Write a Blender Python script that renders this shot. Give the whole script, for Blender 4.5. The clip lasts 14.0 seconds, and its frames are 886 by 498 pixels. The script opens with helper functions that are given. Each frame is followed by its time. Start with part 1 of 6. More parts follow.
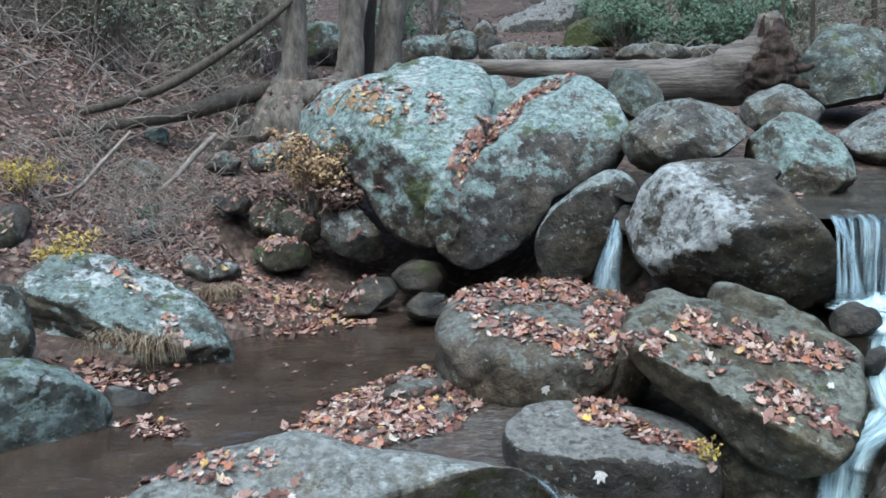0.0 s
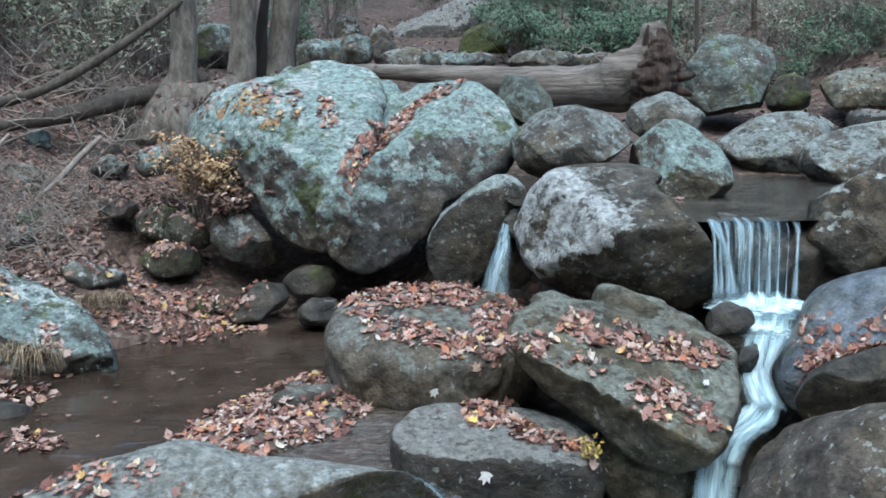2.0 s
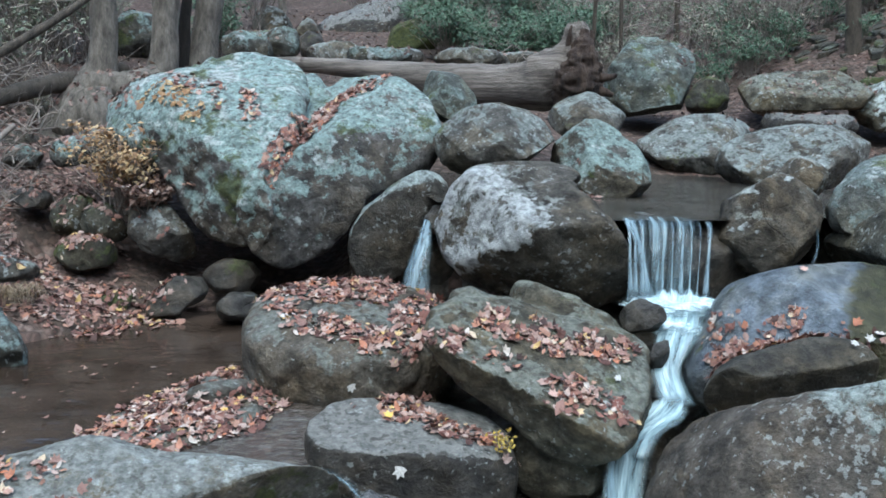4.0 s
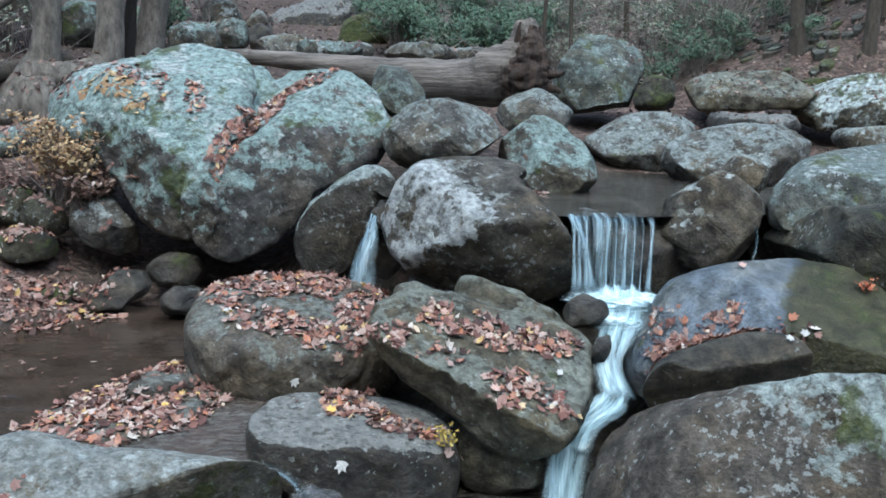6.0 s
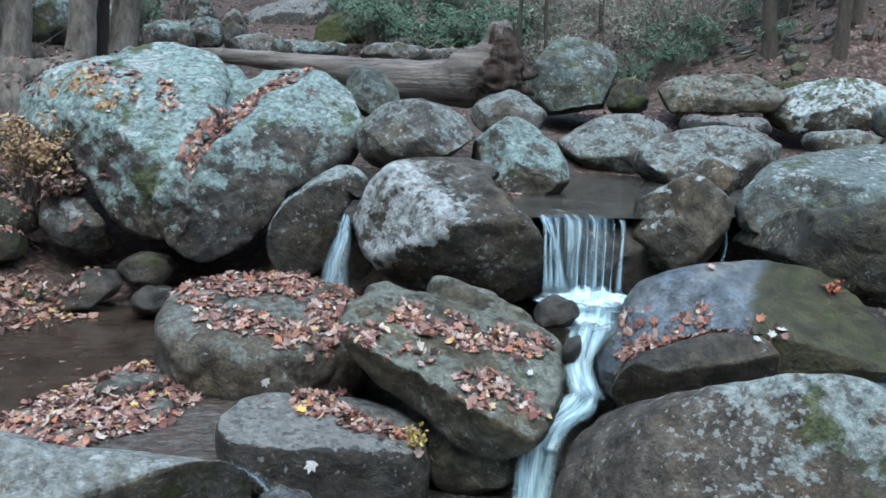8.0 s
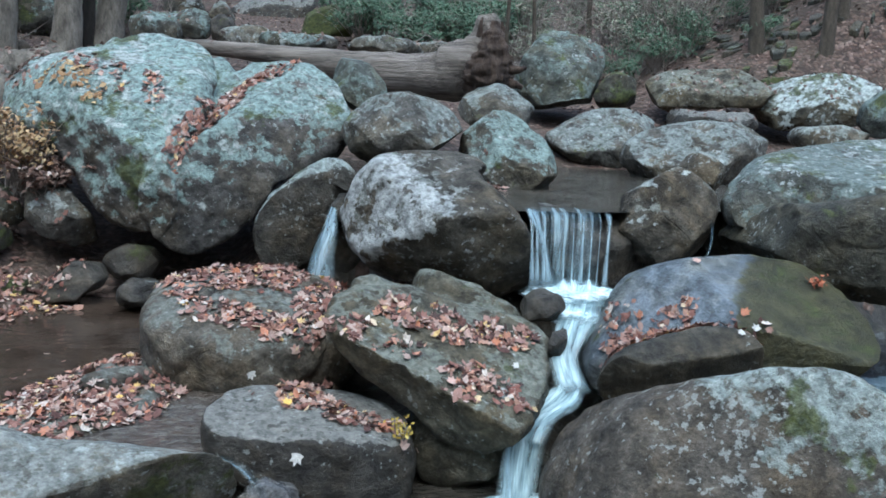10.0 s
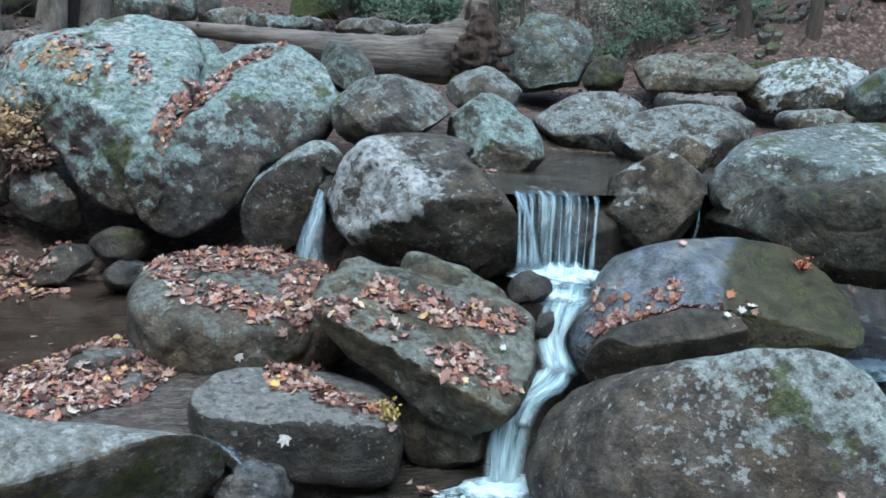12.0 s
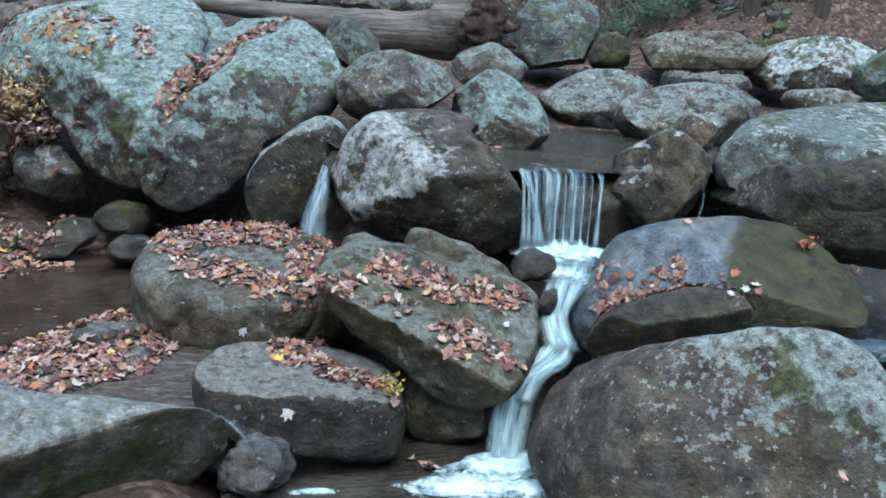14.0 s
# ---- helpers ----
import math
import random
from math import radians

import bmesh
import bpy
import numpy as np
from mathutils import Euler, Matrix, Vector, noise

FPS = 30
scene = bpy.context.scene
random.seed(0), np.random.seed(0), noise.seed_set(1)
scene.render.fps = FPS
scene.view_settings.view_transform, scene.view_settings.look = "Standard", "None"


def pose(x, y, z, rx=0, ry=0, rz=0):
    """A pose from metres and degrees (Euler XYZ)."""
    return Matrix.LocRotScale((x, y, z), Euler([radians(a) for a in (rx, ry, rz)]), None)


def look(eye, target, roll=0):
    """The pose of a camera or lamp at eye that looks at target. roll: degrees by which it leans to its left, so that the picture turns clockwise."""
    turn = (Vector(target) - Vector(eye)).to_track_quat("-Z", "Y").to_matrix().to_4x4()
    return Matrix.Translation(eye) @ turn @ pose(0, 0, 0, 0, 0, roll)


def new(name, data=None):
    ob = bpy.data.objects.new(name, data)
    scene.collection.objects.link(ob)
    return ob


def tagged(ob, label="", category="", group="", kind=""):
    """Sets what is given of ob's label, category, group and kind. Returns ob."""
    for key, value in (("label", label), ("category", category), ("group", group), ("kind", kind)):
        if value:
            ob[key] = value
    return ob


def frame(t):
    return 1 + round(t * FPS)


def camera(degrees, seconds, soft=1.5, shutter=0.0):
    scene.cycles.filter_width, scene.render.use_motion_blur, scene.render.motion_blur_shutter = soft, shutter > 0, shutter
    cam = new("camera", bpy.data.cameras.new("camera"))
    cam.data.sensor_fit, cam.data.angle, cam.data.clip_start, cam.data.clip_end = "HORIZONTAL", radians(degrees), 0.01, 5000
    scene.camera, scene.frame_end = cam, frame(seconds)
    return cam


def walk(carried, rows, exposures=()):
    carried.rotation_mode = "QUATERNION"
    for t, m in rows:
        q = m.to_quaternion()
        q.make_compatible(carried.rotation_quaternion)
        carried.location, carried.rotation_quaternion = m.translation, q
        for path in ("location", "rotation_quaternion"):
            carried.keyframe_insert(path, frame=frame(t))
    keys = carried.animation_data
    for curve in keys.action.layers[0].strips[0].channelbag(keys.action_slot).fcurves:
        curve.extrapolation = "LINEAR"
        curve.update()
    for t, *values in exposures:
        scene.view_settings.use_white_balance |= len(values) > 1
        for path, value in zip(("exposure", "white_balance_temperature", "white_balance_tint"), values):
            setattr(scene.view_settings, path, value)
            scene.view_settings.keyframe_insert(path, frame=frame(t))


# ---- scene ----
cam = camera(49.4, 14.0, soft=1.7)

PATH = [
    (0.0, pose(0.000, 0.000, 2.170, 80.83, 0.58, 0.00)),
    (0.5, pose(0.020, -0.004, 2.173, 81.14, 0.48, -1.62)),
    (1.0, pose(0.041, -0.011, 2.174, 81.36, 0.40, -2.92)),
    (1.5, pose(0.068, -0.016, 2.171, 81.15, 0.33, -4.36)),
    (2.0, pose(0.093, -0.023, 2.170, 81.07, 0.03, -5.83)),
    (2.5, pose(0.111, -0.034, 2.170, 81.06, -0.21, -7.01)),
    (3.0, pose(0.132, -0.042, 2.173, 80.97, -0.75, -7.93)),
    (3.5, pose(0.149, -0.049, 2.176, 80.91, -1.04, -8.93)),
    (6.0, pose(0.220, -0.073, 2.174, 80.64, -2.01, -12.57)),
    (6.5, pose(0.231, -0.082, 2.176, 80.69, -2.13, -13.05)),
    (7.0, pose(0.238, -0.086, 2.177, 80.78, -2.28, -13.40)),
    (7.5, pose(0.244, -0.092, 2.178, 80.80, -2.38, -13.67)),
    (8.0, pose(0.249, -0.096, 2.177, 80.73, -2.47, -13.92)),
    (10.5, pose(0.258, -0.106, 2.172, 80.27, -2.80, -14.81)),
    (11.0, pose(0.260, -0.109, 2.170, 80.07, -2.75, -15.06)),
    (11.5, pose(0.261, -0.112, 2.167, 79.74, -2.74, -15.22)),
    (12.0, pose(0.259, -0.113, 2.164, 79.48, -2.94, -15.29)),
    (12.5, pose(0.257, -0.112, 2.164, 79.18, -3.17, -15.34)),
    (13.0, pose(0.254, -0.112, 2.164, 78.94, -3.27, -15.28)),
    (13.5, pose(0.257, -0.112, 2.158, 78.64, -3.48, -15.07)),
    (14.0, pose(0.257, -0.111, 2.155, 78.13, -3.37, -14.99)),
]
walk(cam, PATH, [(0.0, 1.46, 5560, -2), (7.0, 1.38, 5470, -2), (14.0, 1.36, 5410, -3)])

# ---- light: overcast woodland, soft light from a broad sky ----
world = bpy.data.worlds.new("world")
scene.world = world
world.use_nodes = True
wn = world.node_tree
sky = wn.nodes.new("ShaderNodeTexSky")
sky.sky_type, sky.sun_disc = "NISHITA", False
sky.sun_elevation, sky.sun_rotation = radians(65), radians(195)
sky.air_density, sky.dust_density = 1.0, 3.0
wn.links.new(sky.outputs[0], wn.nodes["Background"].inputs[0])
wn.nodes["Background"].inputs[1].default_value = 0.15
sun = new("sun", bpy.data.lights.new("sun", "SUN"))
sun.data.energy, sun.data.angle, sun.data.color = 0.75, radians(80), (1.0, 0.97, 0.93)
sun.matrix_world = look((-1.5, -4.5, 14), (0, 0, 0))

# ---- materials ----


def nodes_of(name):
    m = bpy.data.materials.new(name)
    m.use_nodes = True
    t = m.node_tree
    return m, t, t.nodes["Principled BSDF"]


def link(t, a, b):
    t.links.new(a, b)


def noise_node(t, scale, detail=6.0, rough=0.6, vec=None, dist=0.0):
    n = t.nodes.new("ShaderNodeTexNoise")
    n.inputs["Scale"].default_value, n.inputs["Detail"].default_value = scale, detail
    n.inputs["Roughness"].default_value, n.inputs["Distortion"].default_value = rough, dist
    if vec is not None:
        link(t, vec, n.inputs["Vector"])
    return n.outputs["Fac"]


def ramp(t, fac, stops, mode="LINEAR"):
    r = t.nodes.new("ShaderNodeValToRGB")
    r.color_ramp.interpolation = mode
    while len(r.color_ramp.elements) < len(stops):
        r.color_ramp.elements.new(0.5)
    for e, (pos, col) in zip(r.color_ramp.elements, stops):
        e.position = pos
        e.color = (*col, 1) if isinstance(col, tuple) else (col, col, col, 1)
    link(t, fac, r.inputs[0])
    return r.outputs[0]


def math_node(t, op, a, b):
    n = t.nodes.new("ShaderNodeMath")
    n.operation = op
    for i, v in enumerate((a, b)):
        if isinstance(v, (int, float)):
            n.inputs[i].default_value = v
        else:
            link(t, v, n.inputs[i])
    return n.outputs[0]


def mix(t, fac, a, b, mode="MIX"):
    n = t.nodes.new("ShaderNodeMix")
    n.data_type, n.blend_type = "RGBA", mode
    for sock, v in ((n.inputs["Factor"], fac), (n.inputs["A"], a), (n.inputs["B"], b)):
        if isinstance(v, tuple):
            sock.default_value = (*v, 1)
        elif isinstance(v, (int, float)):
            sock.default_value = v
        else:
            link(t, v, sock)
    return n.outputs["Result"]


def bump(t, b, height, strength, dist):
    n = t.nodes.new("ShaderNodeBump")
    n.inputs["Strength"].default_value, n.inputs["Distance"].default_value = strength, dist
    link(t, height, n.inputs["Height"])
    link(t, n.outputs[0], b.inputs["Normal"])


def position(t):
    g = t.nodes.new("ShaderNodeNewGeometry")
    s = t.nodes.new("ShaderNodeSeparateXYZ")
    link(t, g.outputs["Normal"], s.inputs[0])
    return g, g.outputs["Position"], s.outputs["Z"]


def rock_material(name, dark, light, lichen, lichen_level, white_level, moss_level, rough=0.85, side_shade=0.3, crust=(0.44, 0.475, 0.455), stain=None, moss_up=0.06, fleck=0.64, bare_low=0.3, zone=None, cracks=0.15, moss_spots=()):
    """Weathered stone: brown-grey body, ragged lichen patches, pale crust blotches, moss, cracks. Normal z also puts
    shade into the colour: tops pale, sides and undersides dark.
    """
    m, t, b = nodes_of(name)
    g, pos, nz = position(t)
    mp = t.nodes.new("ShaderNodeMapping")
    mp.inputs["Rotation"].default_value = (0.5, 0.6, 0.2)
    mp.inputs["Scale"].default_value = (1, 1, 1.15)
    link(t, pos, mp.inputs[0])
    vec = mp.outputs[0]
    big = noise_node(t, 1.3, 6, 0.6, vec)
    mid = noise_node(t, 7.0, 9, 0.68, vec)
    fine = noise_node(t, 42, 5, 0.65, vec)
    tone = noise_node(t, 15, 7, 0.68, vec)
    col = mix(t, ramp(t, math_node(t, "ADD", math_node(t, "MULTIPLY", big, 0.5), math_node(t, "MULTIPLY", mid, 0.5)), [(0.38, 0.0), (0.6, 1.0)]), dark, light)
    col = mix(t, ramp(t, noise_node(t, 2.1, 5, 0.6, pos), [(0.46, 0.0), (0.6, 0.75)]), col, mix(t, 1.0, col, (1.1, 0.96, 0.74), "MULTIPLY"))
    col = mix(t, 0.75, col, ramp(t, mid, [(0.33, 0.2), (0.67, 0.8)]), "OVERLAY")
    col = mix(t, 0.6, col, ramp(t, fine, [(0.3, 0.25), (0.7, 0.75)]), "OVERLAY")
    if zone:
        # growth thrives on one side of the stone and dies out on the other
        zp = t.nodes.new("ShaderNodeVectorMath")
        zp.operation = "DOT_PRODUCT"
        link(t, pos, zp.inputs[0])
        zp.inputs[1].default_value = zone[0]
        zf = math_node(t, "ADD", math_node(t, "SUBTRACT", zp.outputs["Value"], zone[1]), math_node(t, "MULTIPLY", math_node(t, "SUBTRACT", math_node(t, "ADD", big, mid), 1.0), 0.35))
        grown = math_node(t, "SUBTRACT", ramp(t, math_node(t, "ADD", math_node(t, "DIVIDE", zf, zone[4]), 0.5), [(0.0, 0.0), (1.0, 1.0)]), 0.5)
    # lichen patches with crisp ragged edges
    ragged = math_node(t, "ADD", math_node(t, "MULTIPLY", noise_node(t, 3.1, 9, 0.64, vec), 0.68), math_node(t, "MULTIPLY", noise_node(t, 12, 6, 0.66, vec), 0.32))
    # upward faces paler, sides and undersides darker: shade put into the lichen cover
    edge = math_node(t, "ADD", math_node(t, "SUBTRACT", math_node(t, "MULTIPLY", ragged, 2.0), 0.5), math_node(t, "MULTIPLY", nz, side_shade))
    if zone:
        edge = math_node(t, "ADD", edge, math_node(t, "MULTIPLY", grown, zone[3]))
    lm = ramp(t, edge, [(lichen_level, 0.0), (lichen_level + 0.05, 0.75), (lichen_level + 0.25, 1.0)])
    lcol = mix(t, ramp(t, tone, [(0.38, 0.0), (0.6, 1.0)]), tuple(0.5 * c for c in lichen), tuple(1.1 * c for c in lichen))
    lcol = mix(t, 0.5, lcol, ramp(t, fine, [(0.3, 0.25), (0.7, 0.75)]), "OVERLAY")
    bare = ramp(t, noise_node(t, 16, 7, 0.66, pos), [(0.41, bare_low), (0.46, 1.0)])
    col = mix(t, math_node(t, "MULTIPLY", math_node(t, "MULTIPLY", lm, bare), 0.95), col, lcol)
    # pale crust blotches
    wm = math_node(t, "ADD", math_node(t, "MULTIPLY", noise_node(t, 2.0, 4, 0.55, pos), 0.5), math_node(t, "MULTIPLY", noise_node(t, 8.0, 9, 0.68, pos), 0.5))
    # the same painted shade, weaker, in the crust
    wm = math_node(t, "ADD", wm, math_node(t, "MULTIPLY", nz, side_shade * 0.16))
    if zone:
        wm = math_node(t, "ADD", wm, math_node(t, "MULTIPLY", grown, zone[2]))
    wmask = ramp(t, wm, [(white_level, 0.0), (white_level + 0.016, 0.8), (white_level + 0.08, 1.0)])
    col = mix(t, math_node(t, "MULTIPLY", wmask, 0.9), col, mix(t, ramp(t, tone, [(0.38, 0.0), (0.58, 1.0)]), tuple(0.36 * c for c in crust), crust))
    # scattered pale flecks
    fl = math_node(t, "ADD", noise_node(t, 21, 5, 0.6, pos), math_node(t, "MULTIPLY", math_node(t, "SUBTRACT", big, 0.5), 0.6))
    col = mix(t, ramp(t, fl, [(fleck, 0.0), (fleck + 0.04, 0.45 if stain is None else 0.0)]), col, crust)
    if stain:
        # an old brown-green growth line down the stone
        dp = t.nodes.new("ShaderNodeVectorMath")
        dp.operation = "DOT_PRODUCT"
        link(t, pos, dp.inputs[0])
        dp.inputs[1].default_value = (stain[0], stain[1], 0)
        line = math_node(t, "ADD", dp.outputs["Value"], math_node(t, "MULTIPLY", math_node(t, "ADD", big, mid), 0.3))
        sm = ramp(t, math_node(t, "SUBTRACT", line, stain[2] + 0.3 - 0.5), [(0.48, 0.0), (0.53, 0.93)])
        brown = mix(t, ramp(t, mid, [(0.35, 0.0), (0.65, 1.0)]), (0.017, 0.017, 0.007), (0.078, 0.071, 0.025))
        col = mix(t, sm, col, mix(t, 0.6, brown, ramp(t, fine, [(0.3, 0.25), (0.7, 0.75)]), "OVERLAY"))
    # moss
    mm = math_node(t, "ADD", math_node(t, "ADD", math_node(t, "MULTIPLY", noise_node(t, 1.9, 6, 0.6, pos), 0.75), math_node(t, "MULTIPLY", noise_node(t, 13, 6, 0.68, pos), 0.25)), math_node(t, "MULTIPLY", nz, moss_up))
    for mx, my, mz, mr in moss_spots:
        # cushions of moss rooted in a hollow
        sd = t.nodes.new("ShaderNodeVectorMath")
        sd.operation = "DISTANCE"
        link(t, pos, sd.inputs[0])
        sd.inputs[1].default_value = (mx, my, mz)
        mm = math_node(t, "ADD", mm, ramp(t, math_node(t, "DIVIDE", sd.outputs["Value"], 2 * mr), [(0.0, 0.19), (1.0, 0.0)]))
    mossm = ramp(t, mm, [(moss_level, 0.0), (moss_level + 0.05, 1.0)])
    col = mix(t, math_node(t, "MULTIPLY", mossm, 0.85), col, mix(t, ramp(t, tone, [(0.35, 0.0), (0.65, 1.0)]), (0.018, 0.026, 0.008), (0.1, 0.115, 0.032)))
    # cracks
    cr = math_node(t, "ABSOLUTE", math_node(t, "SUBTRACT", noise_node(t, 0.75, 1.5, 0.4, vec), 0.5), 0.0)
    crack = ramp(t, cr, [(0.0, 1.0), (0.003, 0.0)])
    gate = ramp(t, noise_node(t, 1.3, 2, 0.5, pos), [(0.57, 0.0), (0.63, cracks)])
    crack = math_node(t, "MULTIPLY", crack, gate)
    col = mix(t, crack, col, (0.012, 0.011, 0.01))
    link(t, col, b.inputs["Base Color"])
    link(t, ramp(t, tone, [(0.2, rough - 0.12), (0.8, min(1.0, rough + 0.08))]), b.inputs["Roughness"])
    b.inputs["Specular IOR Level"].default_value = 0.35
    h = math_node(t, "ADD", mid, math_node(t, "MULTIPLY", fine, 0.25))
    h = math_node(t, "ADD", h, math_node(t, "MULTIPLY", math_node(t, "ADD", lm, math_node(t, "ADD", wmask, mossm)), 0.08))
    h = math_node(t, "ADD", h, math_node(t, "MULTIPLY", crack, -0.8))
    bump(t, b, h, 1.0, 0.05)
    return m


ROCK = {
    "great": rock_material("rock_great_lichen", (0.032, 0.03, 0.028), (0.105, 0.1, 0.093), (0.265, 0.35, 0.325), 0.575, 0.612, 0.6, side_shade=0.44, cracks=0.35, zone=((-0.9, 0.0, 0.4), 0.15, 0.04, 0.2, 0.9), moss_spots=((-0.16, 9.42, 1.22, 0.2), (-0.96, 10.0, 1.5, 0.17), (-0.6, 10.2, 1.95, 0.08))),
    "lichen": rock_material("rock_lichen", (0.028, 0.027, 0.022), (0.1, 0.097, 0.083), (0.23, 0.3, 0.275), 0.66, 0.64, 0.585, side_shade=0.4),
    "dome": rock_material("rock_white_side", (0.026, 0.023, 0.018), (0.1, 0.092, 0.075), (0.25, 0.265, 0.245), 0.76, 0.575, 0.66, side_shade=0.25, crust=(0.46, 0.48, 0.47), zone=((-0.85, -0.4, 0.35), -4.3, 0.16, 0.4, 0.34)),
    # lichen cap; its lit top and shaded sides are painted strongly by normal z
    "nose": rock_material("rock_lichen_cap", (0.024, 0.022, 0.018), (0.075, 0.069, 0.057), (0.29, 0.33, 0.31), 0.85, 0.68, 0.66, 0.6, side_shade=0.75),
    "grey": rock_material("rock_grey", (0.04, 0.037, 0.029), (0.135, 0.126, 0.105), (0.26, 0.285, 0.26), 0.7, 0.605, 0.64, side_shade=0.33),
    "round": rock_material("rock_leaf_stained", (0.04, 0.035, 0.027), (0.115, 0.102, 0.082), (0.19, 0.2, 0.175), 0.74, 0.68, 0.68, side_shade=0.28),
    "pale": rock_material("rock_pale", (0.034, 0.032, 0.027), (0.11, 0.106, 0.093), (0.25, 0.28, 0.262), 0.67, 0.635, 0.62, side_shade=0.3),
    "front": rock_material("rock_pale_mossy_foot", (0.05, 0.046, 0.037), (0.14, 0.132, 0.11), (0.26, 0.272, 0.25), 0.73, 0.67, 0.555, side_shade=0.42, moss_up=-0.12, bare_low=0.4),
    "white": rock_material("rock_white_crust", (0.036, 0.033, 0.028), (0.125, 0.117, 0.1), (0.22, 0.235, 0.215), 0.76, 0.55, 0.65, side_shade=0.2),
    "dark": rock_material("rock_wet", (0.026, 0.024, 0.021), (0.075, 0.068, 0.057), (0.17, 0.18, 0.168), 0.88, 0.68, 0.63, 0.5, side_shade=0.3, fleck=0.72),
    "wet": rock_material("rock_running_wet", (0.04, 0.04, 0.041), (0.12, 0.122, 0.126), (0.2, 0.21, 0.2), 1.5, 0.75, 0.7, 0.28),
    "olive": rock_material("rock_olive", (0.04, 0.036, 0.025), (0.125, 0.115, 0.084), (0.2, 0.21, 0.175), 0.7, 0.665, 0.65, side_shade=0.3),
    "face": rock_material("rock_dark_olive", (0.022, 0.022, 0.017), (0.072, 0.07, 0.054), (0.15, 0.16, 0.13), 0.95, 0.69, 0.63, 0.7, side_shade=0.2),
    "shelf": rock_material("rock_shelf", (0.022, 0.02, 0.015), (0.085, 0.078, 0.06), (0.16, 0.17, 0.15), 1.0, 0.72, 0.66, 0.6, side_shade=0.5),
    # wet body; strong normal z weight paints a lit top over shaded sides
    "slab": rock_material("rock_slab", (0.016, 0.015, 0.013), (0.052, 0.047, 0.04), (0.215, 0.212, 0.19), 0.97, 0.75, 0.7, 0.6, side_shade=0.8),
    "teal": rock_material("rock_teal", (0.03, 0.034, 0.031), (0.09, 0.104, 0.095), (0.2, 0.255, 0.235), 0.58, 0.615, 0.62, side_shade=0.26),
    "tall": rock_material("rock_tall_lichen", (0.036, 0.04, 0.035), (0.1, 0.11, 0.096), (0.19, 0.235, 0.215), 0.56, 0.64, 0.6, side_shade=0.12),
    "moss": rock_material("rock_mossy", (0.022, 0.022, 0.017), (0.07, 0.067, 0.05), (0.18, 0.2, 0.17), 0.78, 0.65, 0.52, side_shade=0.3),
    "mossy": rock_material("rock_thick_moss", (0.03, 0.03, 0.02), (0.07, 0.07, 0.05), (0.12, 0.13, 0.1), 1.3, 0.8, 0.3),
    "capped": rock_material("rock_capped", (0.04, 0.042, 0.037), (0.11, 0.115, 0.103), (0.18, 0.22, 0.205), 0.62, 0.6, 0.62, side_shade=0.3, crust=(0.5, 0.54, 0.52)),
    "bright": rock_material("rock_bright_crust", (0.036, 0.035, 0.026), (0.12, 0.115, 0.09), (0.2, 0.225, 0.19), 0.75, 0.515, 0.58, side_shade=0.5, crust=(0.5, 0.56, 0.54)),
    "crusty": rock_material("rock_crusty", (0.028, 0.028, 0.023), (0.085, 0.085, 0.072), (0.21, 0.265, 0.245), 0.6, 0.59, 0.6, side_shade=0.24, crust=(0.5, 0.54, 0.52)),
    "brown": rock_material("rock_brown", (0.034, 0.03, 0.023), (0.11, 0.097, 0.075), (0.23, 0.24, 0.21), 0.8, 0.635, 0.6, side_shade=0.33),
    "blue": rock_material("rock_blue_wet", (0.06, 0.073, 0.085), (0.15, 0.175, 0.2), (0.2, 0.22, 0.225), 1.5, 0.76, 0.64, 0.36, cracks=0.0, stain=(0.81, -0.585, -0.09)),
    "speck": rock_material("rock_speckled", (0.034, 0.029, 0.023), (0.1, 0.088, 0.072), (0.29, 0.335, 0.315), 0.8, 0.635, 0.66, side_shade=0.3, fleck=0.605, zone=((0.55, -0.1, 0.8), 1.68, 0.12, 0.55, 0.6), moss_spots=((3.31, 4.02, 0.63, 0.1), (3.33, 3.89, 0.49, 0.11), (3.51, 3.75, 0.46, 0.07), (3.42, 3.69, 0.33, 0.09))),
}


def simple(name, a, b2, scale, rough, bump_strength=0.4, bump_dist=0.02, stretch=(1, 1, 1), obj=False, turn=None):
    m, t, b = nodes_of(name)
    c = t.nodes.new("ShaderNodeTexCoord")
    mp = t.nodes.new("ShaderNodeMapping")
    mp.inputs["Scale"].default_value = stretch
    if turn is not None:
        mp.vector_type = "TEXTURE"
        mp.inputs["Rotation"].default_value = (0, 0, radians(turn))
        mp.inputs["Scale"].default_value = tuple(1 / q for q in stretch)
    link(t, c.outputs["Object"] if obj else c.outputs["UV"], mp.inputs[0])
    n1, n2 = noise_node(t, scale, 8, 0.65, mp.outputs[0]), noise_node(t, scale * 5, 6, 0.7, mp.outputs[0])
    col = mix(t, ramp(t, n1, [(0.3, 0.0), (0.7, 1.0)]), a, b2)
    col = mix(t, 0.6, col, ramp(t, n2, [(0.25, 0.25), (0.75, 0.75)]), "OVERLAY")
    link(t, col, b.inputs["Base Color"])
    b.inputs["Roughness"].default_value = rough
    bump(t, b, math_node(t, "ADD", n1, math_node(t, "MULTIPLY", n2, 0.5)), bump_strength, bump_dist)
    return m


BARK = simple("bark", (0.06, 0.052, 0.042), (0.27, 0.24, 0.2), 4.5, 0.95, 1.0, 0.05, (2.2, 2.2, 0.8), True)
BARK_DARK = simple("bark_dark", (0.033, 0.027, 0.02), (0.115, 0.095, 0.072), 4.0, 0.95, 0.9, 0.03, (3, 3, 1), True)
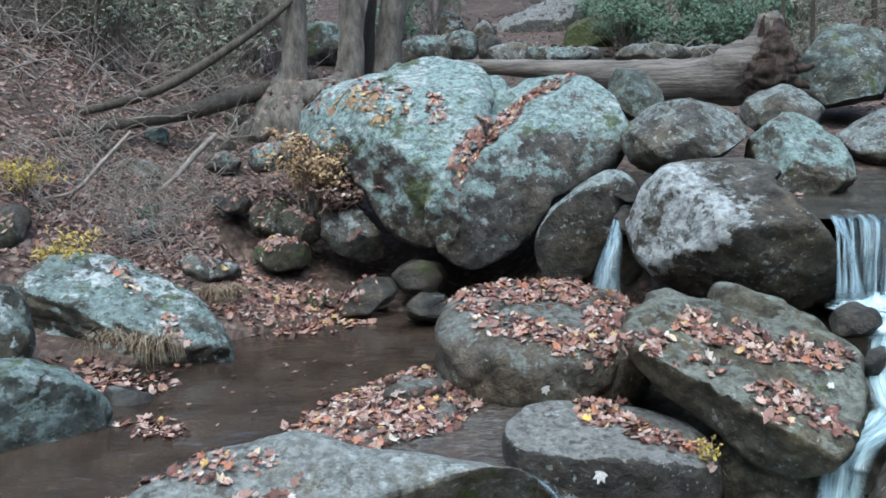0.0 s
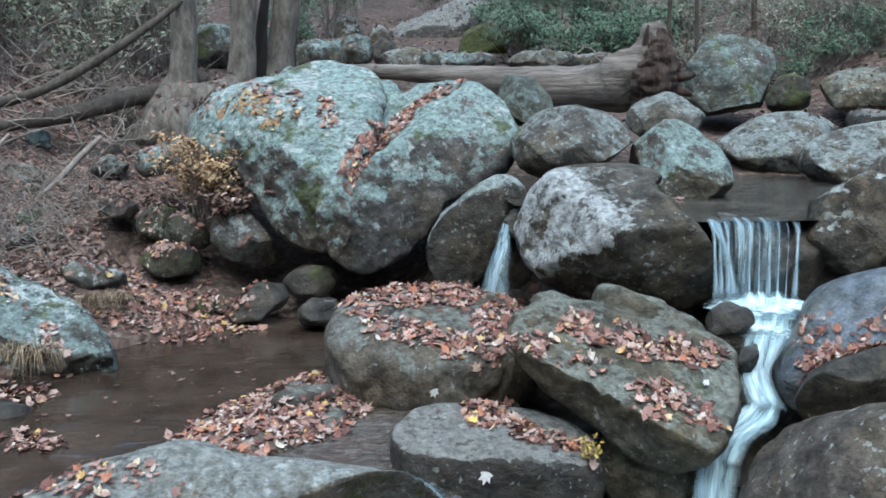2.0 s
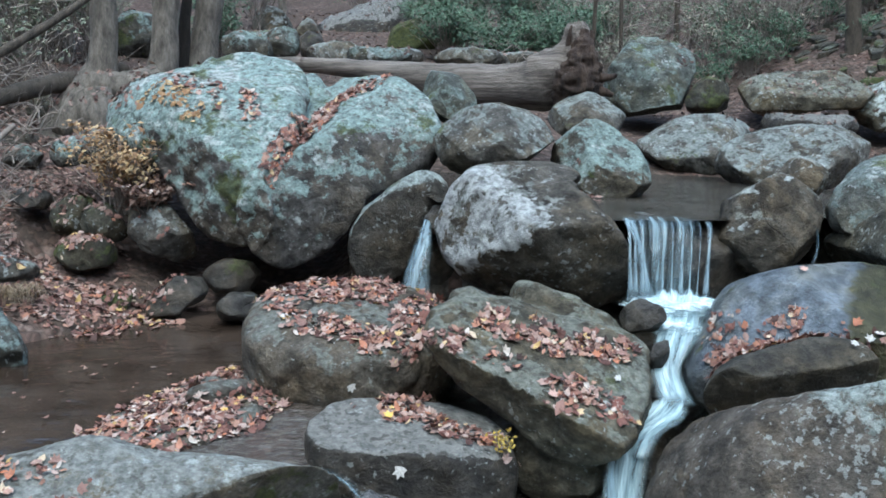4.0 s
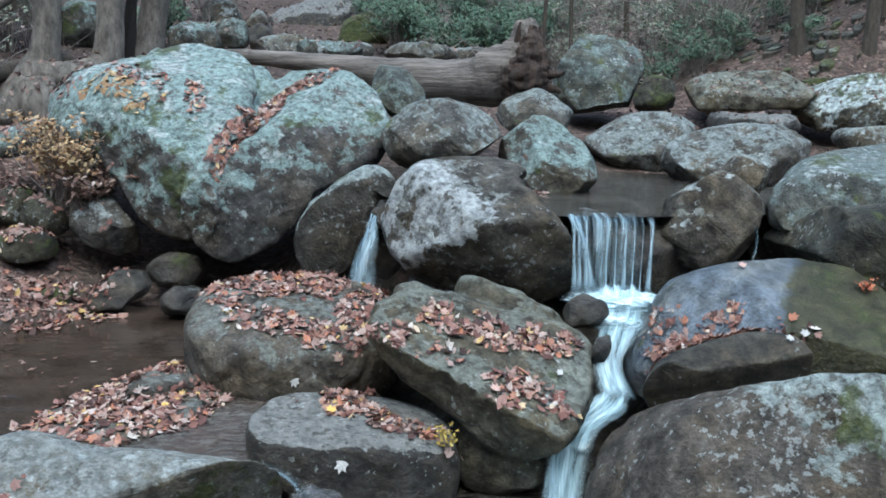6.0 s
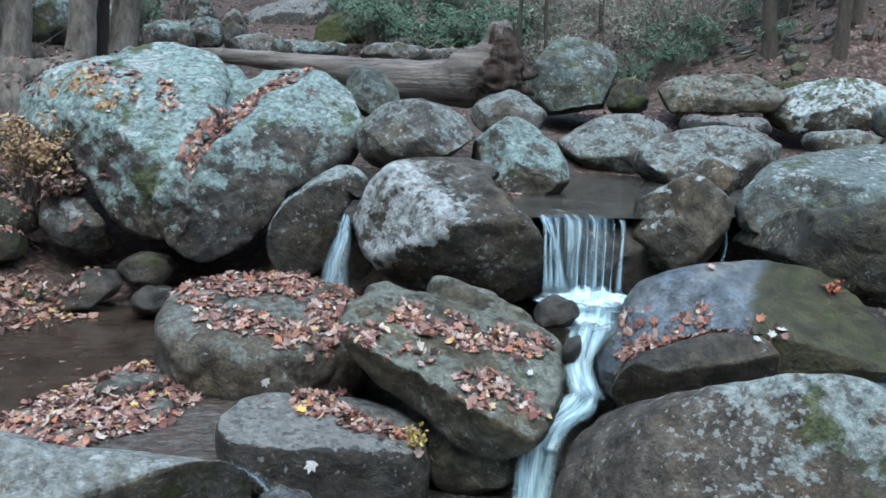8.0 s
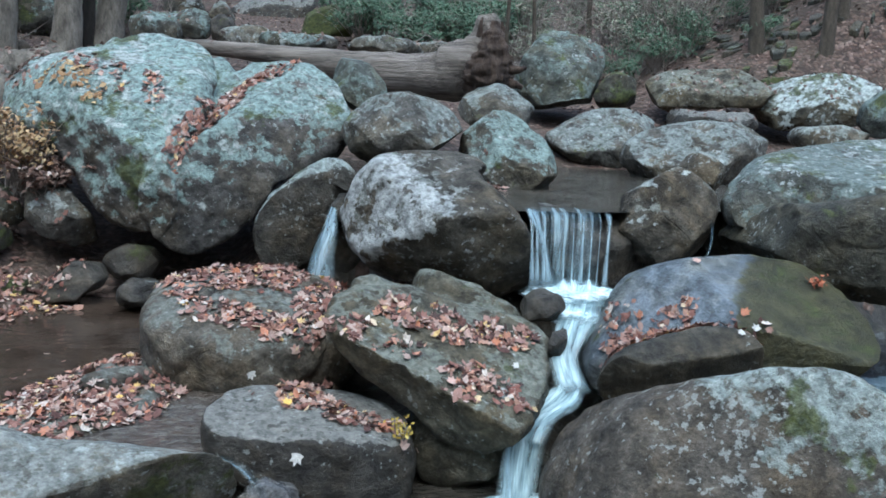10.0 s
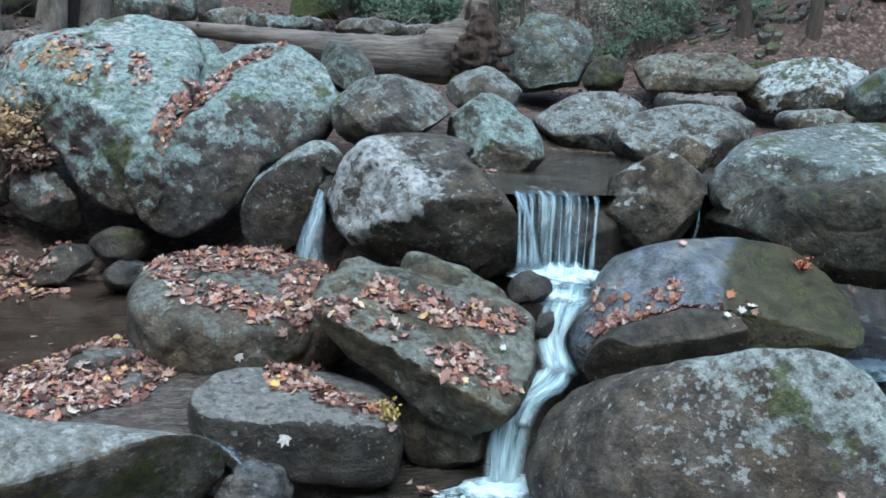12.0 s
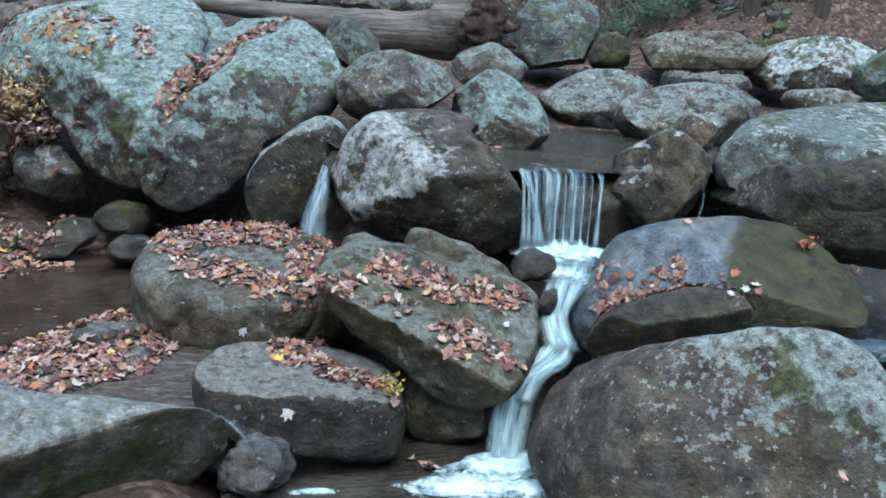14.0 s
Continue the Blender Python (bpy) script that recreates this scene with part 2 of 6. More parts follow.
ROOT_WOOD = simple("root_wood", (0.014, 0.009, 0.007), (0.1, 0.068, 0.05), 3.0, 0.95, 1.0, 0.06, (4, 4, 0.9), True)
LOG_WOOD = simple("weathered_wood", (0.04, 0.032, 0.026), (0.28, 0.245, 0.21), 3.2, 0.9, 1.0, 0.04, (0.3, 5, 5), True, 132)
# near-black colour that paints the shade of a slot between trunks
HOLLOW = simple("trunk_slot_shade", (0.008, 0.006, 0.005), (0.03, 0.024, 0.019), 5.0, 0.95, 0.8, 0.03, (3, 3, 1), True)
TWIG = simple("twig", (0.13, 0.108, 0.092), (0.33, 0.29, 0.25), 8.0, 0.95, 0.3, 0.01, (1, 1, 1), True)


def litter_material():
    """Forest floor: a carpet of small overlapping leaves over dark soil."""
    m, t, b = nodes_of("leaf_litter")
    g, pos, nz = position(t)
    wz = t.nodes.new("ShaderNodeTexNoise")
    wz.inputs["Scale"].default_value = 11.0
    link(t, pos, wz.inputs["Vector"])
    w = t.nodes.new("ShaderNodeVectorMath")
    w.operation = "MULTIPLY_ADD"
    link(t, wz.outputs["Color"], w.inputs[0])
    w.inputs[1].default_value = (0.12, 0.12, 0.12)
    link(t, pos, w.inputs[2])
    v = t.nodes.new("ShaderNodeTexVoronoi")
    v.inputs["Scale"].default_value = 13.0
    link(t, w.outputs[0], v.inputs["Vector"])
    s = t.nodes.new("ShaderNodeSeparateColor")
    link(t, v.outputs["Color"], s.inputs[0])
    col = ramp(t, s.outputs[0], [(0.0, (0.03, 0.02, 0.016)), (0.3, (0.085, 0.05, 0.038)), (0.6, (0.125, 0.078, 0.06)), (0.82, (0.17, 0.115, 0.09)), (1.0, (0.24, 0.18, 0.15))])
    col = mix(t, ramp(t, v.outputs["Distance"], [(0.3, 0.0), (0.75, 0.7)]), col, (0.025, 0.017, 0.011))
    soil = ramp(t, noise_node(t, 1.1, 8, 0.65, pos), [(0.4, 0.0), (0.62, 0.75)])
    col = mix(t, soil, col, mix(t, noise_node(t, 30, 4, 0.6, pos), (0.02, 0.016, 0.012), (0.09, 0.065, 0.045)))
    link(t, col, b.inputs["Base Color"])
    b.inputs["Roughness"].default_value = 0.9
    bump(t, b, math_node(t, "ADD", s.outputs[1], math_node(t, "MULTIPLY", v.outputs["Distance"], -1.0)), 0.8, 0.03)
    return m


LITTER = litter_material()


def water_material(name, a, b2, scale, stretch, strength, rough=0.06, riffle=None):
    m, t, b = nodes_of(name)
    g, pos, nz = position(t)
    mp = t.nodes.new("ShaderNodeMapping")
    mp.inputs["Scale"].default_value = stretch
    link(t, pos, mp.inputs[0])
    bed = noise_node(t, 2.2, 9, 0.68, pos)
    link(t, mix(t, ramp(t, bed, [(0.35, 0.0), (0.68, 1.0)]), a, b2), b.inputs["Base Color"])
    b.inputs["Roughness"].default_value, b.inputs["IOR"].default_value = rough, 1.33
    b.inputs["Specular IOR Level"].default_value = 0.5
    h = noise_node(t, scale, 3, 0.5, mp.outputs[0])
    bedcol = mix(t, ramp(t, bed, [(0.35, 0.0), (0.68, 1.0)]), a, b2)
    if riffle:
        # the current quickens towards the outlet; its bright reflections are painted as pale streaks
        d = t.nodes.new("ShaderNodeVectorMath")
        d.operation = "DISTANCE"
        link(t, pos, d.inputs[0])
        d.inputs[1].default_value = riffle
        q = ramp(t, math_node(t, "MULTIPLY", d.outputs["Value"], 0.4), [(0.3, 1.0), (0.6, 0.0)])
        painted_glint = noise_node(t, 9, 6, 0.65, mp.outputs[0], 0.8)
        bedcol = mix(t, math_node(t, "MULTIPLY", q, ramp(t, painted_glint, [(0.45, 0.15), (0.65, 0.9)])), bedcol, (0.15, 0.14, 0.125))
        link(t, bedcol, b.inputs["Base Color"])
        h = math_node(t, "ADD", h, math_node(t, "MULTIPLY", q, math_node(t, "MULTIPLY", noise_node(t, 13, 4, 0.6, mp.outputs[0], 0.6), 10.0)))
    bump(t, b, h, strength, 0.02)
    return m


POOL = water_material("pool_water", (0.023, 0.016, 0.0115), (0.068, 0.05, 0.037), 5.0, (1, 1.6, 1), 0.4, riffle=(0.25, 5.5, 0.0))
STREAM = water_material("stream_water", (0.022, 0.02, 0.016), (0.08, 0.072, 0.06), 9.0, (1, 2.4, 1), 1.0)


# ---- building helpers ----


def mesh_object(name, verts, faces, material, parent=None, smooth=True):
    me = bpy.data.meshes.new(name)
    me.from_pydata(verts, [], faces)
    me.materials.append(material)
    if smooth:
        me.polygons.foreach_set("use_smooth", [True] * len(me.polygons))
    me.update()
    ob = new(name, me)
    if parent is not None:
        ob.parent = parent
    return ob


ICO = {}


def ico(sub):
    if sub not in ICO:
        bm = bmesh.new()
        bmesh.ops.create_icosphere(bm, subdivisions=sub, radius=1.0)
        v = np.array([q.co[:] for q in bm.verts])
        f = [[w.index for w in q.verts] for q in bm.faces]
        bm.free()
        ICO[sub] = (v, f)
    return ICO[sub]


def lobe(centre, az, el, profile, front, back, lean, skew, power, sub, faces=()):
    """One lump of a boulder. faces: flat sides, each a point on it or its share of the reach, the way it faces (degrees from -y) and its tilt upwards."""
    return centre, az, el, profile, front, back, lean, skew, power, sub, faces


def ring(profile, theta):
    """Smooth closed curve of radii round a rock."""
    n = len(profile)
    pr = np.array(profile)
    u = (theta / (2 * math.pi) * n) % n
    i = np.floor(u).astype(int) % n
    w = u - np.floor(u)
    a, b, c, d = pr[(i - 1) % n], pr[i], pr[(i + 1) % n], pr[(i + 2) % n]
    return b + 0.5 * w * (c - a + w * (2 * a - 5 * b + 4 * c - d + w * (3 * (b - c) + d - a)))


def lobe_mesh(one, rough=1.0, ledge=None):
    """A rounded lump of stone with a given girth, thickness and lean, cut by joint faces and roughened."""
    centre, az, el, profile, front, back, lean, skew, power, sub, faces = one
    d, f = ico(sub)
    a, e = radians(az), radians(el)
    away = np.array([math.sin(a) * math.cos(e), math.cos(a) * math.cos(e), math.sin(e)])
    right = np.array([math.cos(a), -math.sin(a), 0.0])
    up = np.cross(right, away)
    x, y, z = d[:, 0], d[:, 1], d[:, 2]
    girth = ring(profile, np.arctan2(y, x))
    depth = np.where(z > 0, front, back)
    r = ((np.hypot(x, y) / girth) ** power + (np.abs(z) / depth) ** power) ** (-1 / power)
    size = float(np.mean(profile))
    c = np.array(centre)
    co = c + np.outer(x * r, right) + np.outer(y * r, up) + np.outer((-z + lean * y + skew * x) * r, away)
    # weathered joint faces: planes that flatten the side and top
    rnd = random.Random(int(1000 * (centre[0] + 7 * centre[1])))
    for k in range(0 if el < -80 or faces else 9):
        al, be = radians(rnd.uniform(10, 48)), 2 * math.pi * (k + rnd.uniform(0, 0.8)) / 6
        nrm = -away * math.cos(al) + (right * math.cos(be) + up * math.sin(be)) * math.sin(al)
        s_ = (co - c) @ nrm
        co = co - np.outer(np.maximum(s_ - s_.max() * rnd.uniform(0.58, 0.86), 0) * 0.96, nrm)
    for *at, turn, tilt in faces:
        ta, te = radians(turn), radians(tilt)
        nrm = np.array([math.sin(ta) * math.cos(te), -math.cos(ta) * math.cos(te), math.sin(te)])
        s_ = (co - c) @ nrm
        s_ = s_ - s_.max() * at[0] if len(at) == 1 else (co - np.array(at)) @ nrm
        w = 0.022 * min(size, 0.9)
        co = co - np.outer(w * np.logaddexp(0, np.clip(s_ / w, -30, 60)) * 0.95, nrm)
    for k in range(0 if el < -80 or any(len(q) > 3 for q in faces) else 7):
        # chipped corners round the outline
        al, be = radians(rnd.uniform(50, 88)), 2 * math.pi * (k + rnd.uniform(0, 0.7)) / 7
        nrm = -away * math.cos(al) + (right * math.cos(be) + up * math.sin(be)) * math.sin(al)
        s_ = (co - c) @ nrm
        co = co - np.outer(np.maximum(s_ - s_.max() * rnd.uniform(0.74, 0.93), 0) * 0.97, nrm)
    small = min(size, 0.8)
    for i, p in enumerate(co):
        q = Vector(p)
        if ledge:
            # worn bedding: thin shelves that break off at uneven heights
            hh = (q.x * ledge[0] + q.y * ledge[1] + q.z * ledge[2]) / ledge[3] + 0.55 * noise.fractal(q * 1.6, 0.9, 2.0, 3)
            fr = hh - math.floor(hh)
            keep = max(0.0, min(1.0, 1.6 * noise.noise(q * 1.1 + Vector((5, 2, 9))) + 0.55))
            cut_in = ledge[4] * keep * ((fr if fr < 0.8 else (1 - fr) * 4) - 0.4)
        n = 0.05 * size * noise.fractal(q * (1.3 / size), 0.9, 2.1, 3)
        n += 0.042 * small * (noise.ridged_multi_fractal(q * (2.4 / max(size, 0.4)), 1.0, 2.2, 3, 1.0, 2.0) - 1.07)
        n += 0.01 * noise.fractal(q * 7.0, 0.9, 2.1, 4)
        n -= 0.045 * min(size, 0.7) * max(0.0, 1 - abs(noise.noise(q * (1.5 / max(size, 0.5)) + Vector((3, 7, 1)))) / 0.05)
        dist, cell = noise.voronoi(q * (1.5 / max(size, 0.3)))
        wsum = tot = 0.0
        for dk, pk in zip(dist[:3], cell[:3]):
            g = noise.noise_vector(pk * 7.3)
            w = math.exp(-26 * (dk - dist[0]))
            wsum += w
            tot += w * ((q * (1.5 / max(size, 0.3)) - pk).dot(g) * 0.55 + 0.16 * g.x)
        n += (0.07 if faces else 0.11) * min(size, 0.75) * tot / wsum
        co[i] = p + (p - c) / max(r[i], 1e-4) * (n * rough + (cut_in if ledge else 0.0))
    return co, f


def boulder(label, style, lobes, rough=1.0, ledge=None):
    """One weathered boulder of one or more lobes."""
    v, fs = np.zeros((0, 3)), []
    for one in lobes:
        co, f = lobe_mesh(one, rough, ledge)
        fs += [[len(v) + k for k in q] for q in f]
        v = np.vstack([v, co])
    origin = Vector((v[:, 0].mean(), v[:, 1].mean(), v[:, 2].min()))
    ob = mesh_object("boulder", [tuple(p) for p in (v - np.array(origin))], fs, ROCK[style])
    ob.location = origin
    if len(lobes) > 1:
        skin = ob.modifiers.new("skin", "REMESH")
        skin.mode, skin.voxel_size, skin.use_smooth_shade = "VOXEL", 0.022, True
    return tagged(ob, label, "rock")


def tube(path, radii, segs=10, wob=0.0, freq=3.0, cap=True, flat=1.0):
    """A tapered, slightly irregular limb along a path of points."""
    pts = [Vector(p) for p in path]
    vs, fs = [], []
    side = None
    for i, p in enumerate(pts):
        d = (pts[min(i + 1, len(pts) - 1)] - pts[max(i - 1, 0)]).normalized()
        if side is None:
            side = d.cross(Vector((0.3, 0.2, 1)) if abs(d.z) < 0.9 else Vector((1, 0, 0))).normalized()
        side = (side - d * side.dot(d)).normalized()
        up = d.cross(side)
        for j in range(segs):
            a = 2 * math.pi * j / segs
            o = side * math.cos(a) + up * math.sin(a) * flat
            r = radii[i]
            if wob:
                r *= 1 + wob * noise.fractal((p + o * radii[i]) * freq, 0.8, 2.0, 3)
            vs.append(p + o * r)
    for i in range(len(pts) - 1):
        for j in range(segs):
            k = (j + 1) % segs
            fs.append((i * segs + j, i * segs + k, (i + 1) * segs + k, (i + 1) * segs + j))
    if cap:
        fs.append(tuple(range(segs))[::-1])
        fs.append(tuple((len(pts) - 1) * segs + j for j in range(segs)))
    return vs, fs


def curve_points(ctrl, n):
    """n points on a smooth curve through the control points (x, y, z, radius)."""
    c = [Vector(q) for q in ctrl]
    out = []
    for s in range(n):
        u = s / (n - 1) * (len(c) - 1)
        i = min(int(u), len(c) - 2)
        w = u - i
        p0, p1, p2, p3 = c[max(i - 1, 0)], c[i], c[i + 1], c[min(i + 2, len(c) - 1)]
        out.append(p1 + 0.5 * w * (p2 - p0 + w * (2 * p0 - 5 * p1 + 4 * p2 - p3 + w * (3 * (p1 - p2) + p3 - p0))))
    return [q.to_3d() for q in out], [q.w for q in out]


def limb(ctrl, n=24, segs=12, wob=0.12, freq=3.0):
    p, r = curve_points([(*q,) for q in ctrl], n)
    return tube(p, r, segs, wob, freq)


def joined(pieces):
    vs, fs = [], []
    for v, f in pieces:
        b = len(vs)
        vs += [tuple(q) for q in v]
        fs += [tuple(b + k for k in q) for q in f]
    return vs, fs


# ---- the lie of the land ----


def step(a, b, x):
    w = min(max((x - a) / (b - a), 0.0), 1.0)
    return w * w * (3 - 2 * w)


def land(x, y):
    """Height of the ground: a leafy bank behind the brown pool, a higher shelf with the upper pool, a slope beyond, and
    added outer slopes that block low sky light.
    """
    high = 1.0 + 0.175 * max(y - 10, 0) + 0.004 * max(y - 26, 0) ** 2
    high += 0.38 * max(x - 6.5 - 0.1 * (y - 10), 0) * step(13.2, 16.0, y)
    high -= 0.35 * step(1.5, 2.6, x) * (1 - step(4.6, 6.0, x)) * (1 - step(10.6, 12.0, y))
    shore = min(max(8.2 + (x + 2.0), 7.4), 9.5)
    bank = 0.02 + 0.29 * (y - shore)
    bed = -0.28 - 0.45 * max(step(0.1, 0.7, x) * (1 - step(5.4, 6.6, y)), step(-1.3, -0.9, x) * (1 - step(4.2, 4.8, y))) + 0.2 * step(-1.6, -1.95, x) * step(5.6, 6.4, y) + 0.5 * step(-1.0, -1.6, x) * (1 - step(4.0, 4.7, y))
    bed += 0.65 * step(2.3, 3.1, x + 0.15 * math.sin(2.3 * y)) * (1 - step(3.9, 4.6, y))
    bed += 0.65 * step(0.4, -0.9, y + 0.3 * math.sin(2 * x)) * step(-1.3, -0.9, x) * (1 - step(2.3, 3.1, x))
    bed += 0.5 * step(-2.9, -3.4, x) * step(3.6, 4.4, y) * (1 - step(7, 8, y))
    bed += 0.75 * step(3.2, 4.6, x) * step(4.5, 6.5, y) * (1 - step(4.7, 5.3, x))
    left = max(bed, min(bank, high)) if y > shore else bed
    w = step(0.6, 1.6, x)
    edge = 7.1 + 1.6 * (1 - step(1.9, 2.6, x))
    edge += 1.3 * step(5.7, 6.3, x)
    right = bed + (high - bed) * step(edge, edge + 0.9, y)
    z = left * (1 - w) + right * w
    z += 0.5 * max(-3.3 - x + 0.1 * (y - 9.5), 0) * step(7.5, 9, y) * (1 - 0.75 * step(12, 20, y))
    z -= 0.4 * math.exp(-((x + 2.12) / 0.2) ** 2 - ((y - 10.15) / 0.22) ** 2)
    # added slopes, unseen behind the camera and rising outwards, to cut side light
    z += 0.75 * max(-1.8 - y, 0) + 0.4 * max(-8 - x, 0) + 0.25 * max(x - 11, 0)
    return z + 0.05 * noise.fractal(Vector((x * 1.1, y * 1.1, 0.3)), 0.8, 2.0, 4)


def sheet(name, x0, x1, nx, y0, y1, ny, height, material, bend=1.0):
    vs, fs = [], []
    for j in range(ny + 1):
        v = 2 * j / ny - 0.6
        y = (y0 + (y1 - y0) * j / ny) if bend == 1.0 else (6 + (y0 - 6) * (-v / 0.6) ** bend if v < 0 else 6 + (y1 - 6) * (v / 1.4) ** bend)
        for i in range(nx + 1):
            u = 2 * i / nx - 1
            x = (x0 + x1) / 2 + (x1 - x0) / 2 * math.copysign(abs(u) ** bend, u)
            vs.append((x, y, height(x, y)))
    for j in range(ny):
        for i in range(nx):
            a = j * (nx + 1) + i
            fs.append((a, a + 1, a + nx + 2, a + nx + 1))
    return mesh_object(name, vs, fs, material)


ground = tagged(sheet("ground", -120, 120, 260, -60, 230, 330, land, LITTER, 2.3), "sloping forest floor of brown leaf litter", "ground", kind="structure")

bed = tagged(sheet("stream_bed", 0.5, 8.5, 110, 2.0, 9.3, 90, lambda x, y: land(x, y) + 0.05 + 0.1 * noise.fractal(Vector((x * 2.5, y * 2.5, 4)), 0.8, 2, 4), ROCK["dark"]), "dark wet stones of the stream bed", "stream bed", kind="structure")

# ---- water ----


def water(name, outline_fn, x0, x1, y0, y1, z, material, label):
    nx, ny = 50, 60
    vs, fs, keep = [], [], {}
    for j in range(ny + 1):
        for i in range(nx + 1):
            x, y = x0 + (x1 - x0) * i / nx, y0 + (y1 - y0) * j / ny
            vs.append((x, y, z + 0.006 * noise.fractal(Vector((x * 3, y * 5, 1)), 0.8, 2, 3)))
    for j in range(ny):
        for i in range(nx):
            a = j * (nx + 1) + i
            if outline_fn(vs[a][0], vs[a][1]):
                fs.append((a, a + 1, a + nx + 2, a + nx + 1))
    used = sorted({k for f in fs for k in f})
    at = {k: n for n, k in enumerate(used)}
    ob = mesh_object(name, [vs[k] for k in used], [tuple(at[k] for k in f) for f in fs], material)
    return tagged(ob, label, "water", kind="structure")


water("water", lambda x, y: (y > 5.1 + 0.25 * (x + 0.5) or x < -1.6) and (x < 0.5 or y > 5.85), -4.2, 1.3, 3.0, 9.7, 0.0, POOL, "still brown pool between the rocks")
water("water", lambda x, y: y > (8.35 if x < 2.2 else 7.6 if x < 2.78 else 7.08 if x < 3.95 else 7.25), 1.6, 6.2, 7.12, 12.2, 1.22, STREAM, "shallow grey-brown upper pool above the waterfall")
water("water", lambda x, y: x > 0.42 or y < 4.6, -1.3, 3.2, -1.5, 5.9, -0.42, STREAM, "dark lower pool with foam")

# ---- boulders ----
boulder("huge grey boulder covered in pale green lichen", "great", [
    lobe((-0.34, 10.50, 1.66), -1.9, -2.8, (0.71, 0.97, 1.14, 1.01, 0.90, 0.86, 0.98, 1.28, 1.28, 0.9, 0.75, 0.87, 1.03, 1.06, 0.65, 0.62), 1.1, 1.3, 0.57, -0.67, 3, 6, [(-0.12, 9.97, 2.06, 0, 66), (0.1, 9.4, 1.55, -5, 44), (-0.72, 9.78, 1.12, -37, -5), (0.5, 10.5, 2.25, 60, 35)]),
    lobe((0.82, 9.88, 1.46), 4.8, -4.1, (0.99, 1.13, 1.19, 1.04, 1.01, 0.81, 0.60, 0.60, 0.74, 1.05, 1.19, 1.11, 0.78, 0.57, 0.48, 0.58), 1.0, 1.3, 0.54, -0.02, 3, 6, [(0.9, 9.65, 1.8, 5, 50), (0.59, 9.86, 1.81, -60, 61), (0.9, 9.44, 1.41, 8, 20), (0.36, 9.26, 1.16, 7, -6), (1.29, 9.46, 1.39, 23, -6), (0.65, 9.08, 0.74, 52, -34)]),
    lobe((0.35, 10.55, 1.40), 1.9, -4.2, (0.78, 0.93, 1.01, 1.06, 0.99, 1.00, 0.89, 0.87, 0.89, 0.92, 0.87, 0.93, 1.01, 0.91, 0.79, 0.78), 0.75, 1.0, 0.60, -0.20, 3, 6),
], 1.0, (0.72, 0.0, 0.69, 0.3, 0.05))  # great
boulder("low lichen-covered rock at the foot of the boulder", "lichen", [
    lobe((-1.79, 10.90, 1.51), -9.3, -3.4, (0.44, 0.38, 0.26, 0.21, 0.20, 0.25, 0.42, 0.42, 0.20, 0.16, 0.18, 0.29), 0.3, 0.5, 0.80, 0.00, 2.6, 4),
], 1.0)  # ledge
boulder("small pale lichen-covered rock among leaf litter", "lichen", [
    lobe((-2.68, 11.70, 1.36), -12.9, -3.9, (0.24, 0.17, 0.17, 0.14, 0.15, 0.18, 0.23, 0.20, 0.14, 0.12, 0.14, 0.21), 0.25, 0.3, 0.00, 0.00, 2.6, 4),
], 1.0)  # ledge2
boulder("pointed grey-green rock leaning beside the boulder", "tall", [
    lobe((2.10, 10.70, 2.15), 11.1, -0.1, (0.31, 0.24, 0.25, 0.29, 0.36, 0.40, 0.28, 0.24, 0.27, 0.30, 0.35, 0.36), 0.4, 0.5, 0.50, 0.00, 2.6, 5, [(0.55, 40, 35), (0.6, -15, 15), (0.6, -75, 35)]),
], 0.6)  # tip
boulder("rounded grey boulder with pale lichen spots", "pale", [
    lobe((2.34, 9.40, 1.72), 14.0, -2.6, (0.64, 0.51, 0.43, 0.38, 0.40, 0.50, 0.58, 0.56, 0.42, 0.36, 0.36, 0.47), 0.6, 0.6, 0.50, 0.00, 2.6, 5, [(0.6, -30, 45), (0.55, 30, 40), (0.65, -14, -20)]),
], 0.8)  # midA
boulder("low lichen-streaked rock above the stream", "pale", [
    lobe((3.71, 10.60, 1.92), 19.3, -1.3, (0.45, 0.33, 0.30, 0.32, 0.33, 0.41, 0.47, 0.35, 0.28, 0.28, 0.32, 0.45), 0.4, 0.5, 0.60, 0.00, 2.6, 5, [(0.6, -45, 35), (0.6, 20, 40), (0.6, -19, -15)]),
], 0.8)  # midB
boulder("angular pale rock at the edge of the upper pool", "lichen", [
    lobe((3.39, 9.15, 1.49), 20.4, -4.0, (0.49, 0.42, 0.39, 0.46, 0.53, 0.54, 0.55, 0.43, 0.41, 0.44, 0.50, 0.53), 0.5, 0.5, 0.40, -0.20, 2.6, 5, [(0.5, 15, 50), (0.55, -55, 25), (0.6, -20, -25), (0.7, -20, 5)]),
], 0.8)  # midC
